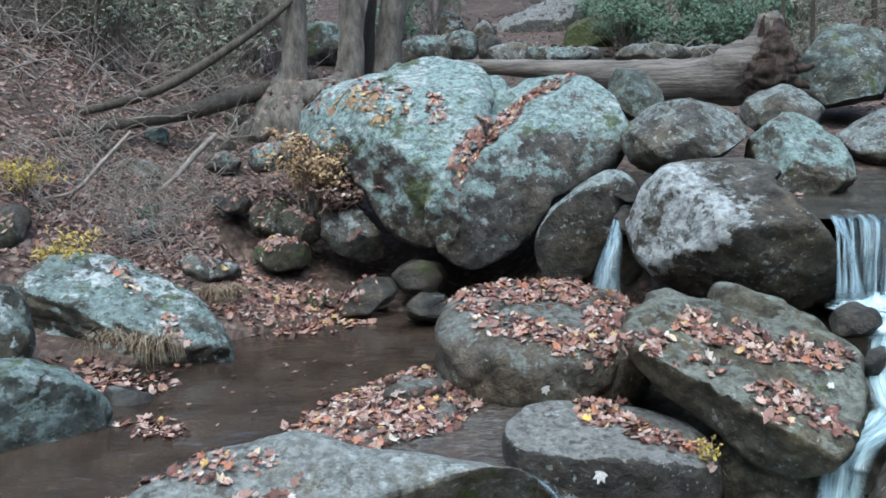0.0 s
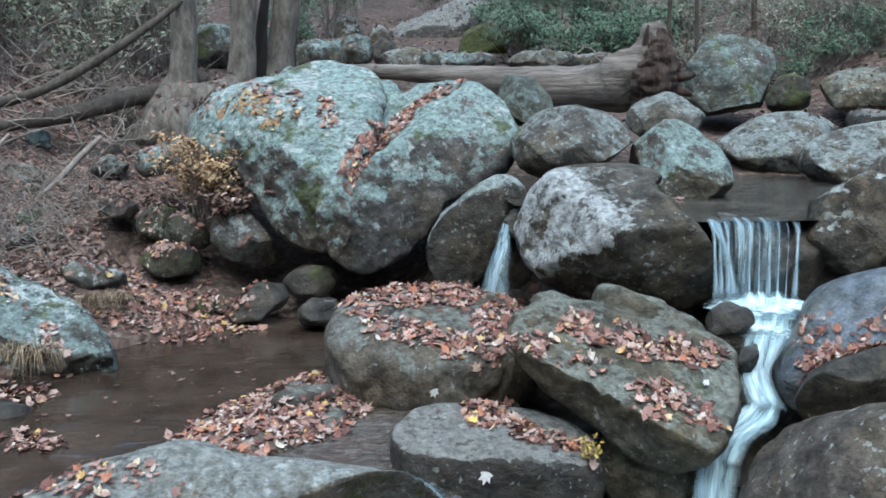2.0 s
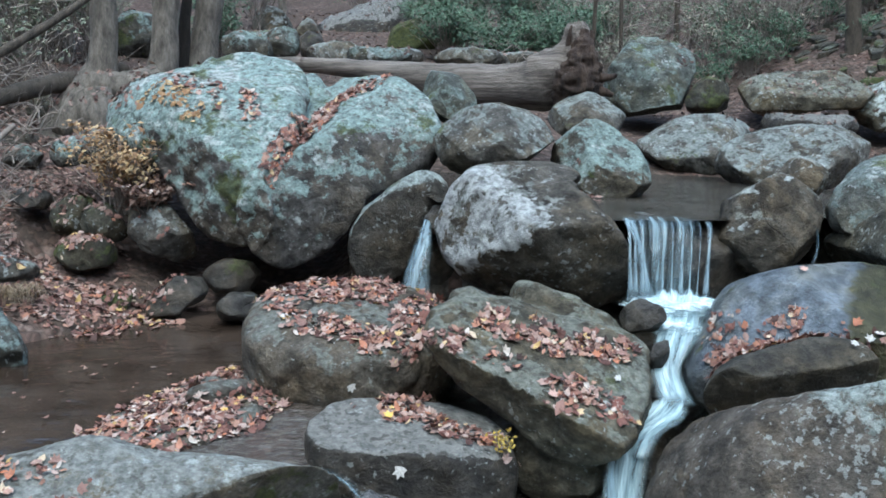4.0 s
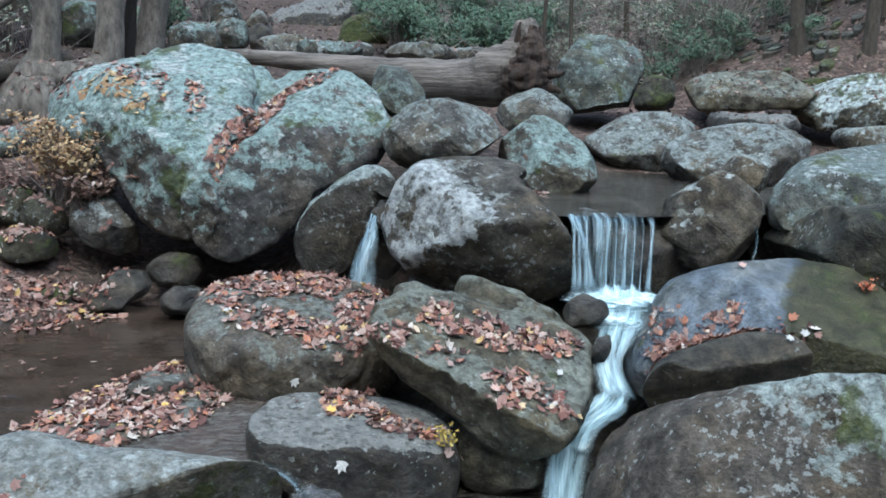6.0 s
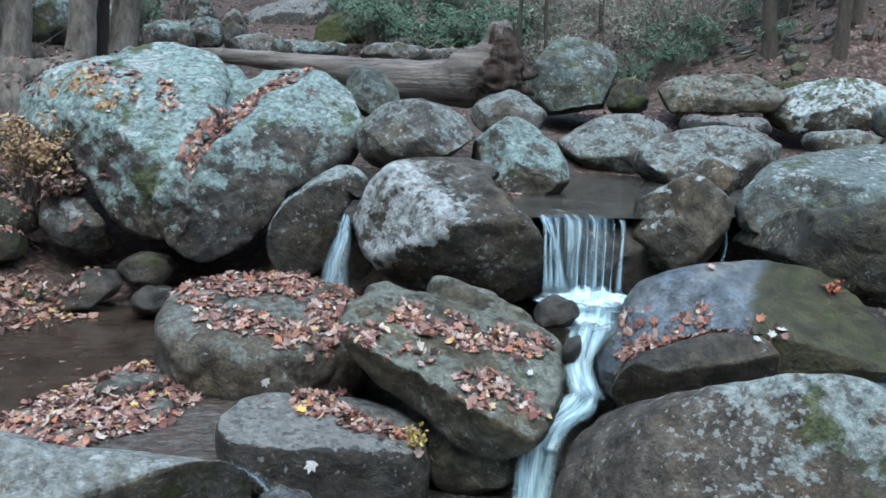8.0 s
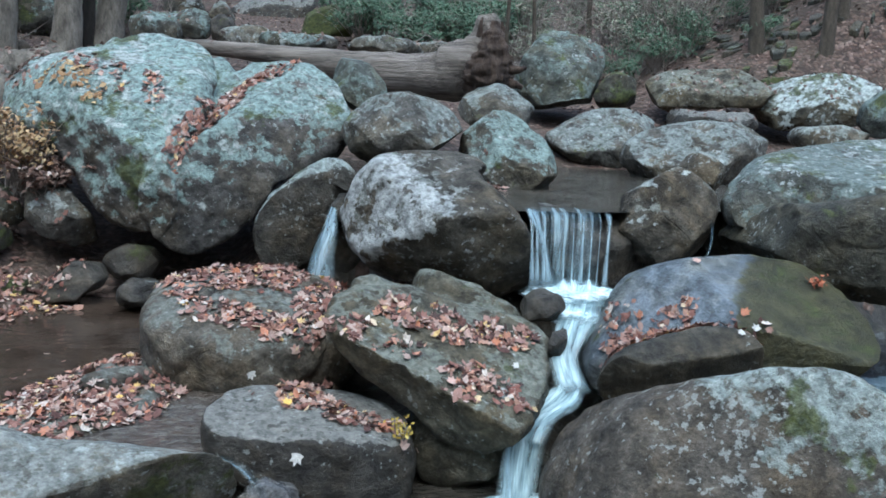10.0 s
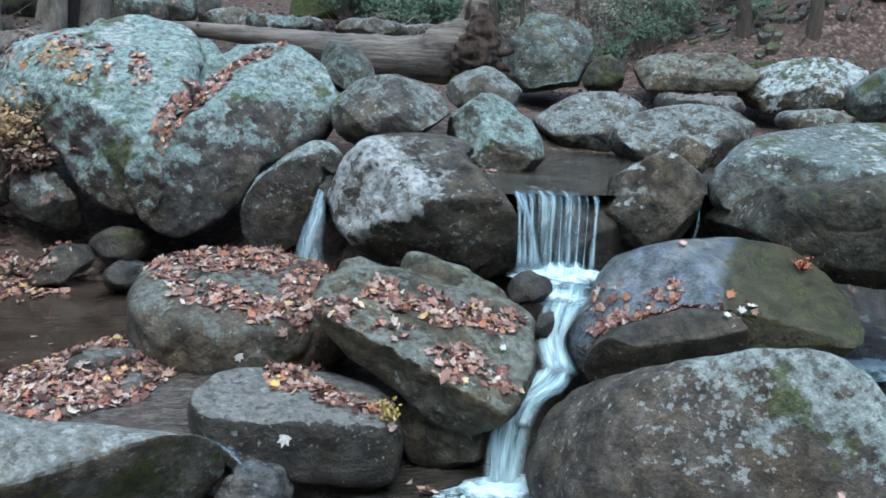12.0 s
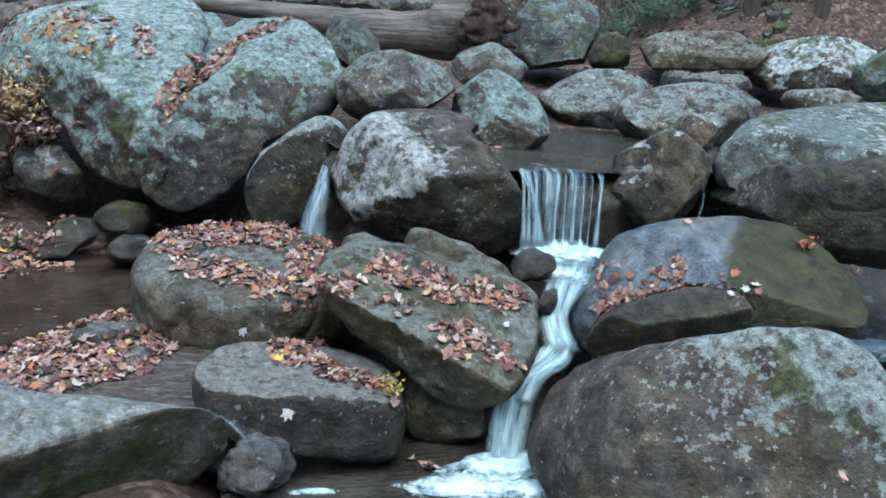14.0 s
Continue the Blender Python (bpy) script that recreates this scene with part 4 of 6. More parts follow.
boulder("dark wet rock at the pool outlet", "wet", [
    lobe((0.47, 5.50, -0.26), 2.1, -23.3, (0.29, 0.21, 0.18, 0.18, 0.26, 0.30, 0.24, 0.21, 0.18, 0.21, 0.23, 0.28), 0.3, 0.4, 0.00, 0.00, 3, 5),
], 1.0)  # outlip
boulder("dark wet ledge that the waterfall pours over", "dark", [
    lobe((3.42, 7.30, 0.85), 23.1, -9.2, (0.66, 0.73, 0.49, 0.41, 0.45, 0.70, 0.66, 0.67, 0.53, 0.44, 0.48, 0.60), 0.2, 0.5, 0.00, 0.00, 5, 5),
], 0.4)  # lip
boulder("dark rock wedged at the edge of the upper pool", "face", [
    lobe((4.94, 7.50, 0.96), 31.7, -7.8, (0.23, 0.25, 0.28, 0.24, 0.26, 0.31, 0.23, 0.24, 0.30, 0.24, 0.27, 0.28), 0.2, 0.4, 0.00, 0.00, 4, 4),
], 0.5)  # lip2



def bank_stone(label, style, at, w, h):
    """A half-buried angular stone of half width w and half height h."""
    rnd2 = random.Random(int(at[0] * 531 + at[1] * 77))
    prof = [w * h / math.hypot(h * math.cos(k * math.pi / 6), w * math.sin(k * math.pi / 6)) * rnd2.uniform(0.86, 1.14) for k in range(12)]
    return boulder(label, style, [lobe(at, math.degrees(math.atan2(at[0], at[1])), -4, prof, 0.8 * w, w, 0.3, 0.0, 2.8, 4)], 0.9)


for label, style, at, w, h in [
    ("lichen-covered rock behind the great boulder", "lichen", (-0.25, 16.93, 2.88), 0.5, 0.3),
    ("pale lichen-covered rock behind the great boulder", "crusty", (0.33, 17.93, 3.02), 0.4, 0.34),
    ("dark angular rock behind the great boulder", "dark", (0.84, 17.42, 2.97), 0.26, 0.26),
    ("low grey rock behind the fallen log", "grey", (1.15, 16.41, 2.81), 0.5, 0.2),
    ("flat pale rock behind the fallen log", "crusty", (1.85, 15.85, 2.75), 0.7, 0.14),
    ("flat grey rock behind the fallen log", "grey", (3.11, 14.65, 2.73), 0.6, 0.15),
    ("grey-green stone half buried in leaf litter", "teal", (-3.57, 12.07, 1.66), 0.17, 0.15),
    ("mossy stone half buried in leaf litter", "moss", (-4.0, 11.19, 1.6), 0.14, 0.16),
    ("mossy stone under the fallen branch", "moss", (-2.94, 13.89, 1.85), 0.22, 0.2),
    ("brown flat stone among leaf litter", "brown", (-2.95, 12.64, 1.48), 0.28, 0.13),
    ("flat grey stone on the leafy bank", "crusty", (-3.33, 10.96, 1.15), 0.15, 0.08),
    ("grey-green stone among dead twigs", "teal", (-3.16, 10.26, 0.95), 0.14, 0.1),
    ("grey-green stone among dead twigs", "teal", (-3.09, 9.74, 0.82), 0.16, 0.1),
    ("dark stone at the edge of the undergrowth", "dark", (-4.11, 9.05, 1.0), 0.2, 0.22),
    ("grey stone at the edge of the undergrowth", "grey", (-4.2, 10.46, 1.35), 0.16, 0.12),
]:
    bank_stone(label, style, at, w, h)

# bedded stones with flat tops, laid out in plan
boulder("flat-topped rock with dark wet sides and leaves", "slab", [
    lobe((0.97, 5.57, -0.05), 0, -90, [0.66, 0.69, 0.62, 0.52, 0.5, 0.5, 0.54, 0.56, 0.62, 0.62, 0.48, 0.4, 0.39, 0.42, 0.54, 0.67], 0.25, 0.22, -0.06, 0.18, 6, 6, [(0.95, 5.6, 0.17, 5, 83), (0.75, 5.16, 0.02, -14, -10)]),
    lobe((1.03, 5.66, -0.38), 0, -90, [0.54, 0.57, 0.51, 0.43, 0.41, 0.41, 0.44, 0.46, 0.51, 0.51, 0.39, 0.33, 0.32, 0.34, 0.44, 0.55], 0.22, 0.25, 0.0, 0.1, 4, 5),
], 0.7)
boulder("small bare stone among the drifted leaves", "round", [lobe((-0.2, 6.62, 0.05), -30, -90, [0.27, 0.24, 0.17, 0.14, 0.13, 0.15, 0.2, 0.26, 0.29, 0.24, 0.17, 0.13, 0.12, 0.14, 0.19, 0.24], 0.1, 0.1, 0.0, 0.0, 2.6, 4)], 0.6)
boulder("low leaf-covered flat rock between pool and outlet", "round", [lobe((-0.32, 6.5, -0.02), -62, -90, [1.0, 0.85, 0.6, 0.47, 0.43, 0.48, 0.66, 0.85, 0.98, 0.82, 0.6, 0.46, 0.42, 0.46, 0.62, 0.85], 0.08, 0.3, 0.0, 0.0, 2.6, 5)], 0.35)

# ---- fallen log ----


def fallen_log():
    base = new("fallen_log")
    base.location = (2.6, 12.4, 2.1)
    off = Vector(base.location)
    v, f = limb([(0.1, 15.1, 2.58, 0.09), (0.75, 14.45, 2.55, 0.11), (1.72, 13.42, 2.44, 0.17), (2.63, 12.38, 2.32, 0.245), (3.2, 11.77, 2.29, 0.29), (3.45, 11.52, 2.36, 0.34), (3.62, 11.34, 2.52, 0.31), (3.7, 11.27, 2.7, 0.22), (3.73, 11.25, 2.86, 0.165), (3.73, 11.25, 2.98, 0.14), (3.72, 11.25, 3.05, 0.1)], 130, 36, 0.12, 3.0)
    mesh_object("trunk", [Vector(p) - off for p in v], f, LOG_WOOD, base)
    # a dark lump painting the shade of the root end's hollow, and a few torn roots
    v, f = limb([(3.64, 11.14, 2.05, 0.2), (3.7, 11.06, 2.33, 0.28), (3.75, 11.06, 2.6, 0.2), (3.77, 11.1, 2.82, 0.11), (3.77, 11.14, 2.95, 0.06)], 60, 44, 0.32, 9.0)
    mesh_object("root_plate", [Vector(p) - off for p in v], f, ROOT_WOOD, base)
    for ctrl in ([(3.85, 11.05, 2.42, 0.1), (4.03, 10.98, 2.4, 0.05), (4.15, 10.95, 2.44, 0.02)], [(3.85, 11.05, 2.25, 0.12), (4.0, 10.95, 2.24, 0.06), (4.1, 10.9, 2.2, 0.025)], [(3.62, 11.15, 2.76, 0.05), (3.6, 11.1, 2.9, 0.03), (3.62, 11.1, 3.0, 0.012)], [(3.84, 11.15, 2.76, 0.05), (3.88, 11.1, 2.87, 0.03), (3.86, 11.1, 2.96, 0.012)]):
        v, f = limb(ctrl, 24, 14, 0.3, 8)
        mesh_object("root", [Vector(p) - off for p in v], f, ROOT_WOOD, base)
    return tagged(base, "long weathered fallen log with an upturned root end", "log")


fallen_log()

# ---- trees ----


def tree(label, stems, bark=BARK, limbs=3, seed=1, slot_mat=None):
    """Stems as trunks, each with a few rising limbs and twigs."""
    base = new("tree")
    base.location = stems[0][0][:3]
    off = Vector(base.location)
    rnd = random.Random(seed + int(100 * off.x))
    for st in stems:
        v, f = limb(st, 40, 16, 0.13, 2.2)
        trunk = mesh_object("trunk", [Vector(p) - off for p in v], f, slot_mat if slot_mat and st is stems[-1] else bark, base)
        top, low = Vector(st[-1][:3]), Vector(st[-2][:3])
        r = st[-2][3]
        for k in range(limbs):
            q = low.lerp(top, rnd.uniform(0.0, 0.8))
            a = rnd.uniform(0, 6.28)
            d = Vector((math.cos(a), math.sin(a), rnd.uniform(0.4, 1.0))) * (6 + 9 * r)
            d *= r * 1.6
            c = [(*q, r * 0.45), (*(q + d), r * 0.3), (*(q + d * 2.2 + Vector((0, 0, 0.3))), r * 0.18), (*(q + d * 3.4 + Vector((0, 0, 1.0))), r * 0.06)]
            v, f = limb(c, 14, 7, 0.1, 3)
            mesh_object("limb", [Vector(p) - off for p in v], f, bark, base)
    return tagged(base, label, "tree")


tree("grey-barked tree with flared roots and two stems", [
    [(-2.50, 13.30, 1.24, 0.50), (-2.40, 13.40, 1.62, 0.42), (-2.22, 13.45, 1.97, 0.34), (-2.11, 13.50, 2.28, 0.26), (-2.04, 13.50, 2.62, 0.19), (-2.04, 13.60, 3.46, 0.17), (-1.98, 13.60, 5.16, 0.14), (-2.08, 13.60, 8.66, 0.1)],
    [(-1.47, 13.70, 1.76, 0.40), (-1.38, 13.80, 2.19, 0.30), (-1.31, 13.80, 2.55, 0.20), (-1.27, 13.90, 3.48, 0.18), (-1.23, 13.90, 5.22, 0.14), (-1.33, 13.90, 8.72, 0.1)],
])
for ctrl in ([(-2.17, 13.40, 2.16, 0.25), (-1.74, 13.40, 2.14, 0.24), (-1.37, 13.60, 2.27, 0.22)], [(-2.23, 13.30, 2.01, 0.28), (-2.40, 13.10, 1.75, 0.22), (-2.51, 12.90, 1.57, 0.12)], [(-2.14, 13.20, 2.01, 0.30), (-2.04, 13.00, 1.71, 0.24), (-2.00, 12.90, 1.42, 0.15)]):
    v, f = limb(ctrl, 16, 12, 0.2, 3.0)
    base = bpy.data.objects["tree"]
    mesh_object("root", [Vector(p) - base.location for p in v], f, BARK, base)
# the thin last stem is a dark stand-in for the shaded slot
tree("grey-brown hollow tree trunk behind the boulder", [[(-0.8, 14.4, 1.5, 0.36), (-0.84, 14.4, 2.4, 0.24), (-0.78, 14.45, 3.0, 0.2), (-0.68, 14.45, 3.7, 0.19), (-0.55, 14.4, 5.3, 0.16), (-0.6, 14.4, 8.8, 0.1)], [(-1.13, 14.3, 1.7, 0.12), (-1.1, 14.3, 2.4, 0.1), (-1.06, 14.3, 3.1, 0.085), (-0.98, 14.3, 3.7, 0.05), (-0.95, 14.3, 4.2, 0.02)]], limbs=0, slot_mat=HOLLOW)

# ---- moving water ----


def flow_material(name, u_scale, v_scale, lo, hi, a_lo, a_hi, dark, pale):
    """Thin falling water: pale threads along the fall over a clear grey-blue film."""
    m, t, b = nodes_of(name)
    c = t.nodes.new("ShaderNodeTexCoord")
    mp = t.nodes.new("ShaderNodeMapping")
    mp.inputs["Scale"].default_value = (u_scale, v_scale, 1)
    link(t, c.outputs["UV"], mp.inputs[0])
    n = noise_node(t, 3.0, 6, 0.62, mp.outputs[0], 0.25)
    link(t, mix(t, ramp(t, n, [(lo, 0.0), (hi, 1.0)]), dark, pale), b.inputs["Base Color"])
    b.inputs["Roughness"].default_value = 0.3
    um = t.nodes.new("ShaderNodeUVMap")
    um.uv_map = "rim"
    sx = t.nodes.new("ShaderNodeSeparateXYZ")
    link(t, um.outputs[0], sx.inputs[0])
    thin = ramp(t, math_node(t, "ADD", math_node(t, "ABSOLUTE", sx.outputs[0], 0.0), math_node(t, "MULTIPLY", n, 0.4)), [(0.6, 1.0), (1.15, 0.0)])
    ends = ramp(t, math_node(t, "ADD", sx.outputs[1], math_node(t, "MULTIPLY", math_node(t, "SUBTRACT", n, 0.5), 0.2)), [(0.0, 0.0), (0.1, 1.0), (0.86, 1.0), (1.0, 0.0)])
    link(t, math_node(t, "MULTIPLY", math_node(t, "MULTIPLY", ramp(t, n, [(lo, a_lo), (hi, a_hi)]), thin), ends), b.inputs["Alpha"])
    bump(t, b, n, 0.25, 0.02)
    return m


FLOW = flow_material("falling_water", 7, 0.3, 0.4, 0.68, 0.05, 0.72, (0.06, 0.1, 0.125), (0.4, 0.54, 0.59))
CHUTE = flow_material("rushing_water", 7, 0.7, 0.3, 0.62, 0.3, 0.93, (0.2, 0.33, 0.38), (0.64, 0.81, 0.85))
VEIL = flow_material("veil_of_water", 6, 0.8, 0.35, 0.7, 0.3, 0.8, (0.18, 0.27, 0.32), (0.5, 0.63, 0.69))


def ribbon(name, ctrl, n, across, material, arch=0.25, ragged=0.08, parent=None, seed=0.0):
    """A sheet of water along (x, y, z, half width); u runs across, v along in metres."""
    p, w = curve_points(ctrl, n)
    vs, fs, uv, rim = [], [], [], []
    run = 0.0
    for i, q in enumerate(p):
        d = p[min(i + 1, n - 1)] - p[max(i - 1, 0)]
        flat = Vector((d.x, d.y, 0))
        side = Vector((flat.y, -flat.x, 0)).normalized() if flat.length > 1e-3 else Vector((1, 0, 0))
        if d.z < -0.9 * d.length:
            side = Vector((0.97, -0.24, 0))
        if side.x < 0:
            side = -side
        nrm = side.cross(d).normalized()
        if nrm.z < 0 or (abs(nrm.z) < 0.3 and nrm.y > 0):
            nrm = -nrm
        run += (q - p[i - 1]).length if i else 0
        for j in range(across + 1):
            u = 2 * j / across - 1
            e = noise.noise(Vector((u * 2 + seed, run * 3, seed)))
            k = q + side * (u * w[i] * (1 + ragged * 3 * e)) + nrm * (arch * w[i] * (1 - u * u) + 0.05 * w[i] * noise.fractal(Vector((u * 5, run * 4, seed)), 0.8, 2, 3))
            vs.append(k)
            uv.append((u * w[i], run))
            rim.append((u, i / (n - 1)))
    for i in range(n - 1):
        for j in range(across):
            a = i * (across + 1) + j
            fs.append((a, a + 1, a + across + 2, a + across + 1))
    ob = mesh_object(name, vs, fs, material, parent)
    lay = ob.data.uv_layers.new(name="UVMap")
    for lp in ob.data.loops:
        lay.data[lp.index].uv = uv[lp.vertex_index]
    lay2 = ob.data.uv_layers.new(name="rim")
    for lp in ob.data.loops:
        lay2.data[lp.index].uv = rim[lp.vertex_index]
    return ob


def waterfall():
    base = new("waterfall")
    tagged(base, "short white waterfall pouring over a dark ledge", "waterfall")
    # lip and curtain: water leaves the lip, arches over and drops
    ribbon("film", [(3.24, 7.2, 1.226, 0.33), (3.21, 7.06, 1.222, 0.33), (3.18, 6.93, 1.19, 0.32), (3.15, 6.84, 1.04, 0.31), (3.13, 6.79, 0.86, 0.3), (3.12, 6.75, 0.64, 0.3)], 30, 24, FLOW, 0.05, 0.03, base, 2.0)
    ribbon("film", [(2.93, 7.15, 1.235, 0.07), (2.9, 6.98, 1.18, 0.06), (2.93, 6.88, 1.03, 0.05), (2.96, 6.82, 0.84, 0.05), (2.98, 6.77, 0.64, 0.07)], 20, 8, VEIL, 0.2, 0.08, base, 6.0)
    # heavier strands within the curtain
    rnd = random.Random(11)
    for k, u in enumerate((-1.04, -0.9, -0.71, -0.16, 0.08, 0.33, 0.57, 0.79, 1.02)):
        o, w = Vector((0.97, -0.24, 0)) * (0.3 * u), rnd.choice((0.006, 0.01, 0.014, 0.024))
        ctrl = [(3.21 + o.x, 7.03 + o.y, 1.228, w * 1.6), (3.18 + o.x, 6.92 + o.y, 1.185, w), (3.15 + o.x - 0.01 * u, 6.825 + o.y, 1.04, w * 0.8), (3.13 + o.x - 0.02 * u, 6.77 + o.y, 0.86, w), (3.12 + o.x - 0.03 * u, 6.73 + o.y, 0.64, w * 1.8)]
        ribbon("strand", ctrl, 20, 6, VEIL, 0.25, 0.1, base, 20.0 + k)
    return base


waterfall()


def foam_material():
    m, t, b = nodes_of("foam")
    g, pos, nz = position(t)
    n = noise_node(t, 11, 8, 0.65, pos, 0.5)
    link(t, ramp(t, n, [(0.35, (0.38, 0.56, 0.61)), (0.6, (0.72, 0.86, 0.89))]), b.inputs["Base Color"])
    b.inputs["Roughness"].default_value = 0.5
    # thins out towards its rim
    c = t.nodes.new("ShaderNodeTexCoord")
    d = t.nodes.new("ShaderNodeVectorMath")
    d.operation = "DISTANCE"
    flat = t.nodes.new("ShaderNodeVectorMath")
    flat.operation = "MULTIPLY"
    link(t, c.outputs["Generated"], flat.inputs[0])
    flat.inputs[1].default_value = (1, 1, 0)
    link(t, flat.outputs[0], d.inputs[0])
    d.inputs[1].default_value = (0.5, 0.5, 0)
    a = math_node(t, "SUBTRACT", math_node(t, "ADD", math_node(t, "MULTIPLY", n, 1.5), 0.25), math_node(t, "MULTIPLY", d.outputs["Value"], 1.9))
    link(t, ramp(t, a, [(0.1, 0.0), (0.62, 0.97)]), b.inputs["Alpha"])
    bump(t, b, n, 0.3, 0.02)
    return m


SPRAY = foam_material()


def foam(name, centre, rx, ry, rz, rot, seed, parent=None):
    d, f = ico(5)
    c, s = math.cos(radians(rot)), math.sin(radians(rot))
    vs = []
    for x, y, z in d:
        k = 1 + 0.3 * noise.fractal(Vector((x * 2.2 + seed, y * 2.2, z * 2)), 0.8, 2.1, 4)
        X, Y = x * rx * k, y * ry * k
        h = z * rz * (1 + 0.3 * noise.fractal(Vector((x * 6, y * 6, seed)), 0.7, 2.0, 3))
        vs.append((centre[0] + c * X - s * Y, centre[1] + s * X + c * Y, centre[2] + h))
    return mesh_object(name, vs, f, SPRAY, parent)


def cascade():
    base = new("cascade")
    tagged(base, "white cascade tumbling between the boulders", "cascade")
    foam("foam", (3.17, 6.6, 0.645), 0.42, 0.3, 0.05, -12, 1.0, base)
    ribbon("chute", [(3.19, 6.72, 0.69, 0.29), (3.07, 6.42, 0.58, 0.25), (2.91, 6.15, 0.45, 0.185), (2.81, 5.98, 0.33, 0.125), (2.79, 5.86, 0.23, 0.135), (2.77, 5.7, 0.15, 0.17)], 44, 16, CHUTE, 0.25, 0.1, base, 4.0)
    ribbon("chute", [(2.79, 5.8, 0.19, 0.15), (2.63, 5.62, 0.13, 0.19), (2.42, 5.45, 0.08, 0.170), (2.32, 5.34, 0.02, 0.165), (2.28, 5.30, -0.12, 0.160), (2.25, 5.25, -0.27, 0.165), (2.22, 5.20, -0.40, 0.175)], 44, 16, CHUTE, 0.12, 0.12, base, 14.0)
    ribbon("curtain", [(2.28, 5.43, 0.09, 0.035), (2.20, 5.32, 0.03, 0.035), (2.19, 5.28, -0.11, 0.035), (2.19, 5.23, -0.26, 0.035), (2.18, 5.18, -0.38, 0.035)], 30, 8, VEIL, 0.2, 0.15, base, 24.0)
    foam("foam", (3.01, 6.32, 0.54), 0.2, 0.16, 0.05, 10, 3.0, base)
    foam("foam", (2.23, 5.17, -0.41), 0.42, 0.22, 0.07, 5, 7.0, base)
    foam("foam", (2.04, 4.97, -0.42), 0.5, 0.16, 0.035, -8, 8.0, base)
    foam("foam", (2.37, 4.88, -0.42), 0.32, 0.14, 0.04, 8, 9.0, base)
    foam("foam", (1.82, 4.95, -0.42), 0.2, 0.08, 0.015, 8, 10.0, base)
    return base


cascade()

small = new("waterfall")
tagged(small, "narrow waterfall slipping between two dark rocks", "waterfall")
ribbon("film", [(1.57, 8.6, 1.06, 0.05), (1.51, 8.4, 1.0, 0.06), (1.46, 8.22, 0.84, 0.1), (1.39, 8.08, 0.64, 0.15), (1.34, 8.0, 0.38, 0.2)], 24, 12, VEIL, 0.4, 0.05, small, 8.0)
thin = new("waterfall")
tagged(thin, "thin trickle of water running down a rock cleft", "waterfall")
ribbon("film", [(4.43, 7.0, 1.24, 0.01), (4.36, 6.8, 1.14, 0.012), (4.25, 6.62, 1.02, 0.016), (4.15, 6.55, 0.86, 0.026)], 14, 6, FLOW, 0.4, 0.1, thin, 3.0)

trickle = new("cascade")
tagged(trickle, "small trickle leaving the pool over a wet stone", "cascade")
ribbon("film", [(0.44, 5.32, 0.006, 0.04), (0.52, 5.17, 0.01, 0.05), (0.57, 5.1, 0.0, 0.05), (0.62, 5.06, -0.05, 0.055), (0.66, 5.06, -0.14, 0.07)], 24, 12, FLOW, 0.1, 0.12, trickle, 5.0)
foam("foam", (1.0, 5.06, -0.422), 0.15, 0.05, 0.01, -5, 3.0, trickle)
foam("foam", (0.62, 4.86, -0.42), 0.15, 0.07, 0.02, -15, 4.0, trickle)
far_water = new("cascade")
tagged(far_water, "white water behind the smooth boulder", "cascade")
foam("foam", (5.95, 6.45, -0.14), 0.5, 0.25, 0.05, 0, 12.0, far_water)

# ---- fallen leaves ----


def leaf_material(name, stops, rough=0.65):
    m, t, b = nodes_of(name)
    g = t.nodes.new("ShaderNodeNewGeometry")
    col = ramp(t, g.outputs["Random Per Island"], stops)
    n = noise_node(t, 60, 4, 0.6, g.outputs["Position"])
    col = mix(t, 0.5, col, ramp(t, n, [(0.25, 0.25), (0.75, 0.75)]), "OVERLAY")
    link(t, col, b.inputs["Base Color"])
    b.inputs["Roughness"].default_value = rough
    b.inputs["Specular IOR Level"].default_value = 0.3
    return m


AUTUMN = leaf_material("autumn_leaves", [(0.0, (0.035, 0.021, 0.018)), (0.15, (0.09, 0.042, 0.033)), (0.3, (0.2, 0.092, 0.07)), (0.44, (0.29, 0.18, 0.145)), (0.58, (0.41, 0.315, 0.265)), (0.65, (0.15, 0.06, 0.045)), (0.77, (0.33, 0.2, 0.145)), (0.86, (0.38, 0.15, 0.08)), (0.93, (0.52, 0.47, 0.42)), (0.985, (0.5, 0.34, 0.12))])
BROWN = leaf_material("brown_leaves", [(0.0, (0.045, 0.028, 0.022)), (0.3, (0.11, 0.062, 0.046)), (0.6, (0.2, 0.12, 0.092)), (0.85, (0.3, 0.21, 0.17)), (1.0, (0.44, 0.37, 0.32))])
# the brown leaf palette, about a third darker, for the slopes
DARK_BROWN = leaf_material("dark_slope_leaves", [(0.0, (0.03, 0.02, 0.016)), (0.35, (0.075, 0.044, 0.034)), (0.65, (0.13, 0.08, 0.062)), (0.88, (0.2, 0.14, 0.112)), (1.0, (0.28, 0.21, 0.17))])
DRY = leaf_material("dry_litter_leaves", [(0.0, (0.045, 0.03, 0.025)), (0.25, (0.1, 0.052, 0.04)), (0.5, (0.18, 0.105, 0.083)), (0.75, (0.26, 0.175, 0.145)), (0.92, (0.34, 0.265, 0.225)), (1.0, (0.3, 0.13, 0.07))])
YELLOW = leaf_material("yellow_leaves", [(0.0, (0.234, 0.156, 0.027)), (0.5, (0.429, 0.312, 0.054)), (1.0, (0.484, 0.390, 0.126))])
TAN = leaf_material("tan_leaves", [(0.0, (0.2, 0.11, 0.055)), (0.4, (0.32, 0.2, 0.1)), (0.75, (0.44, 0.31, 0.16)), (1.0, (0.5, 0.38, 0.2))])
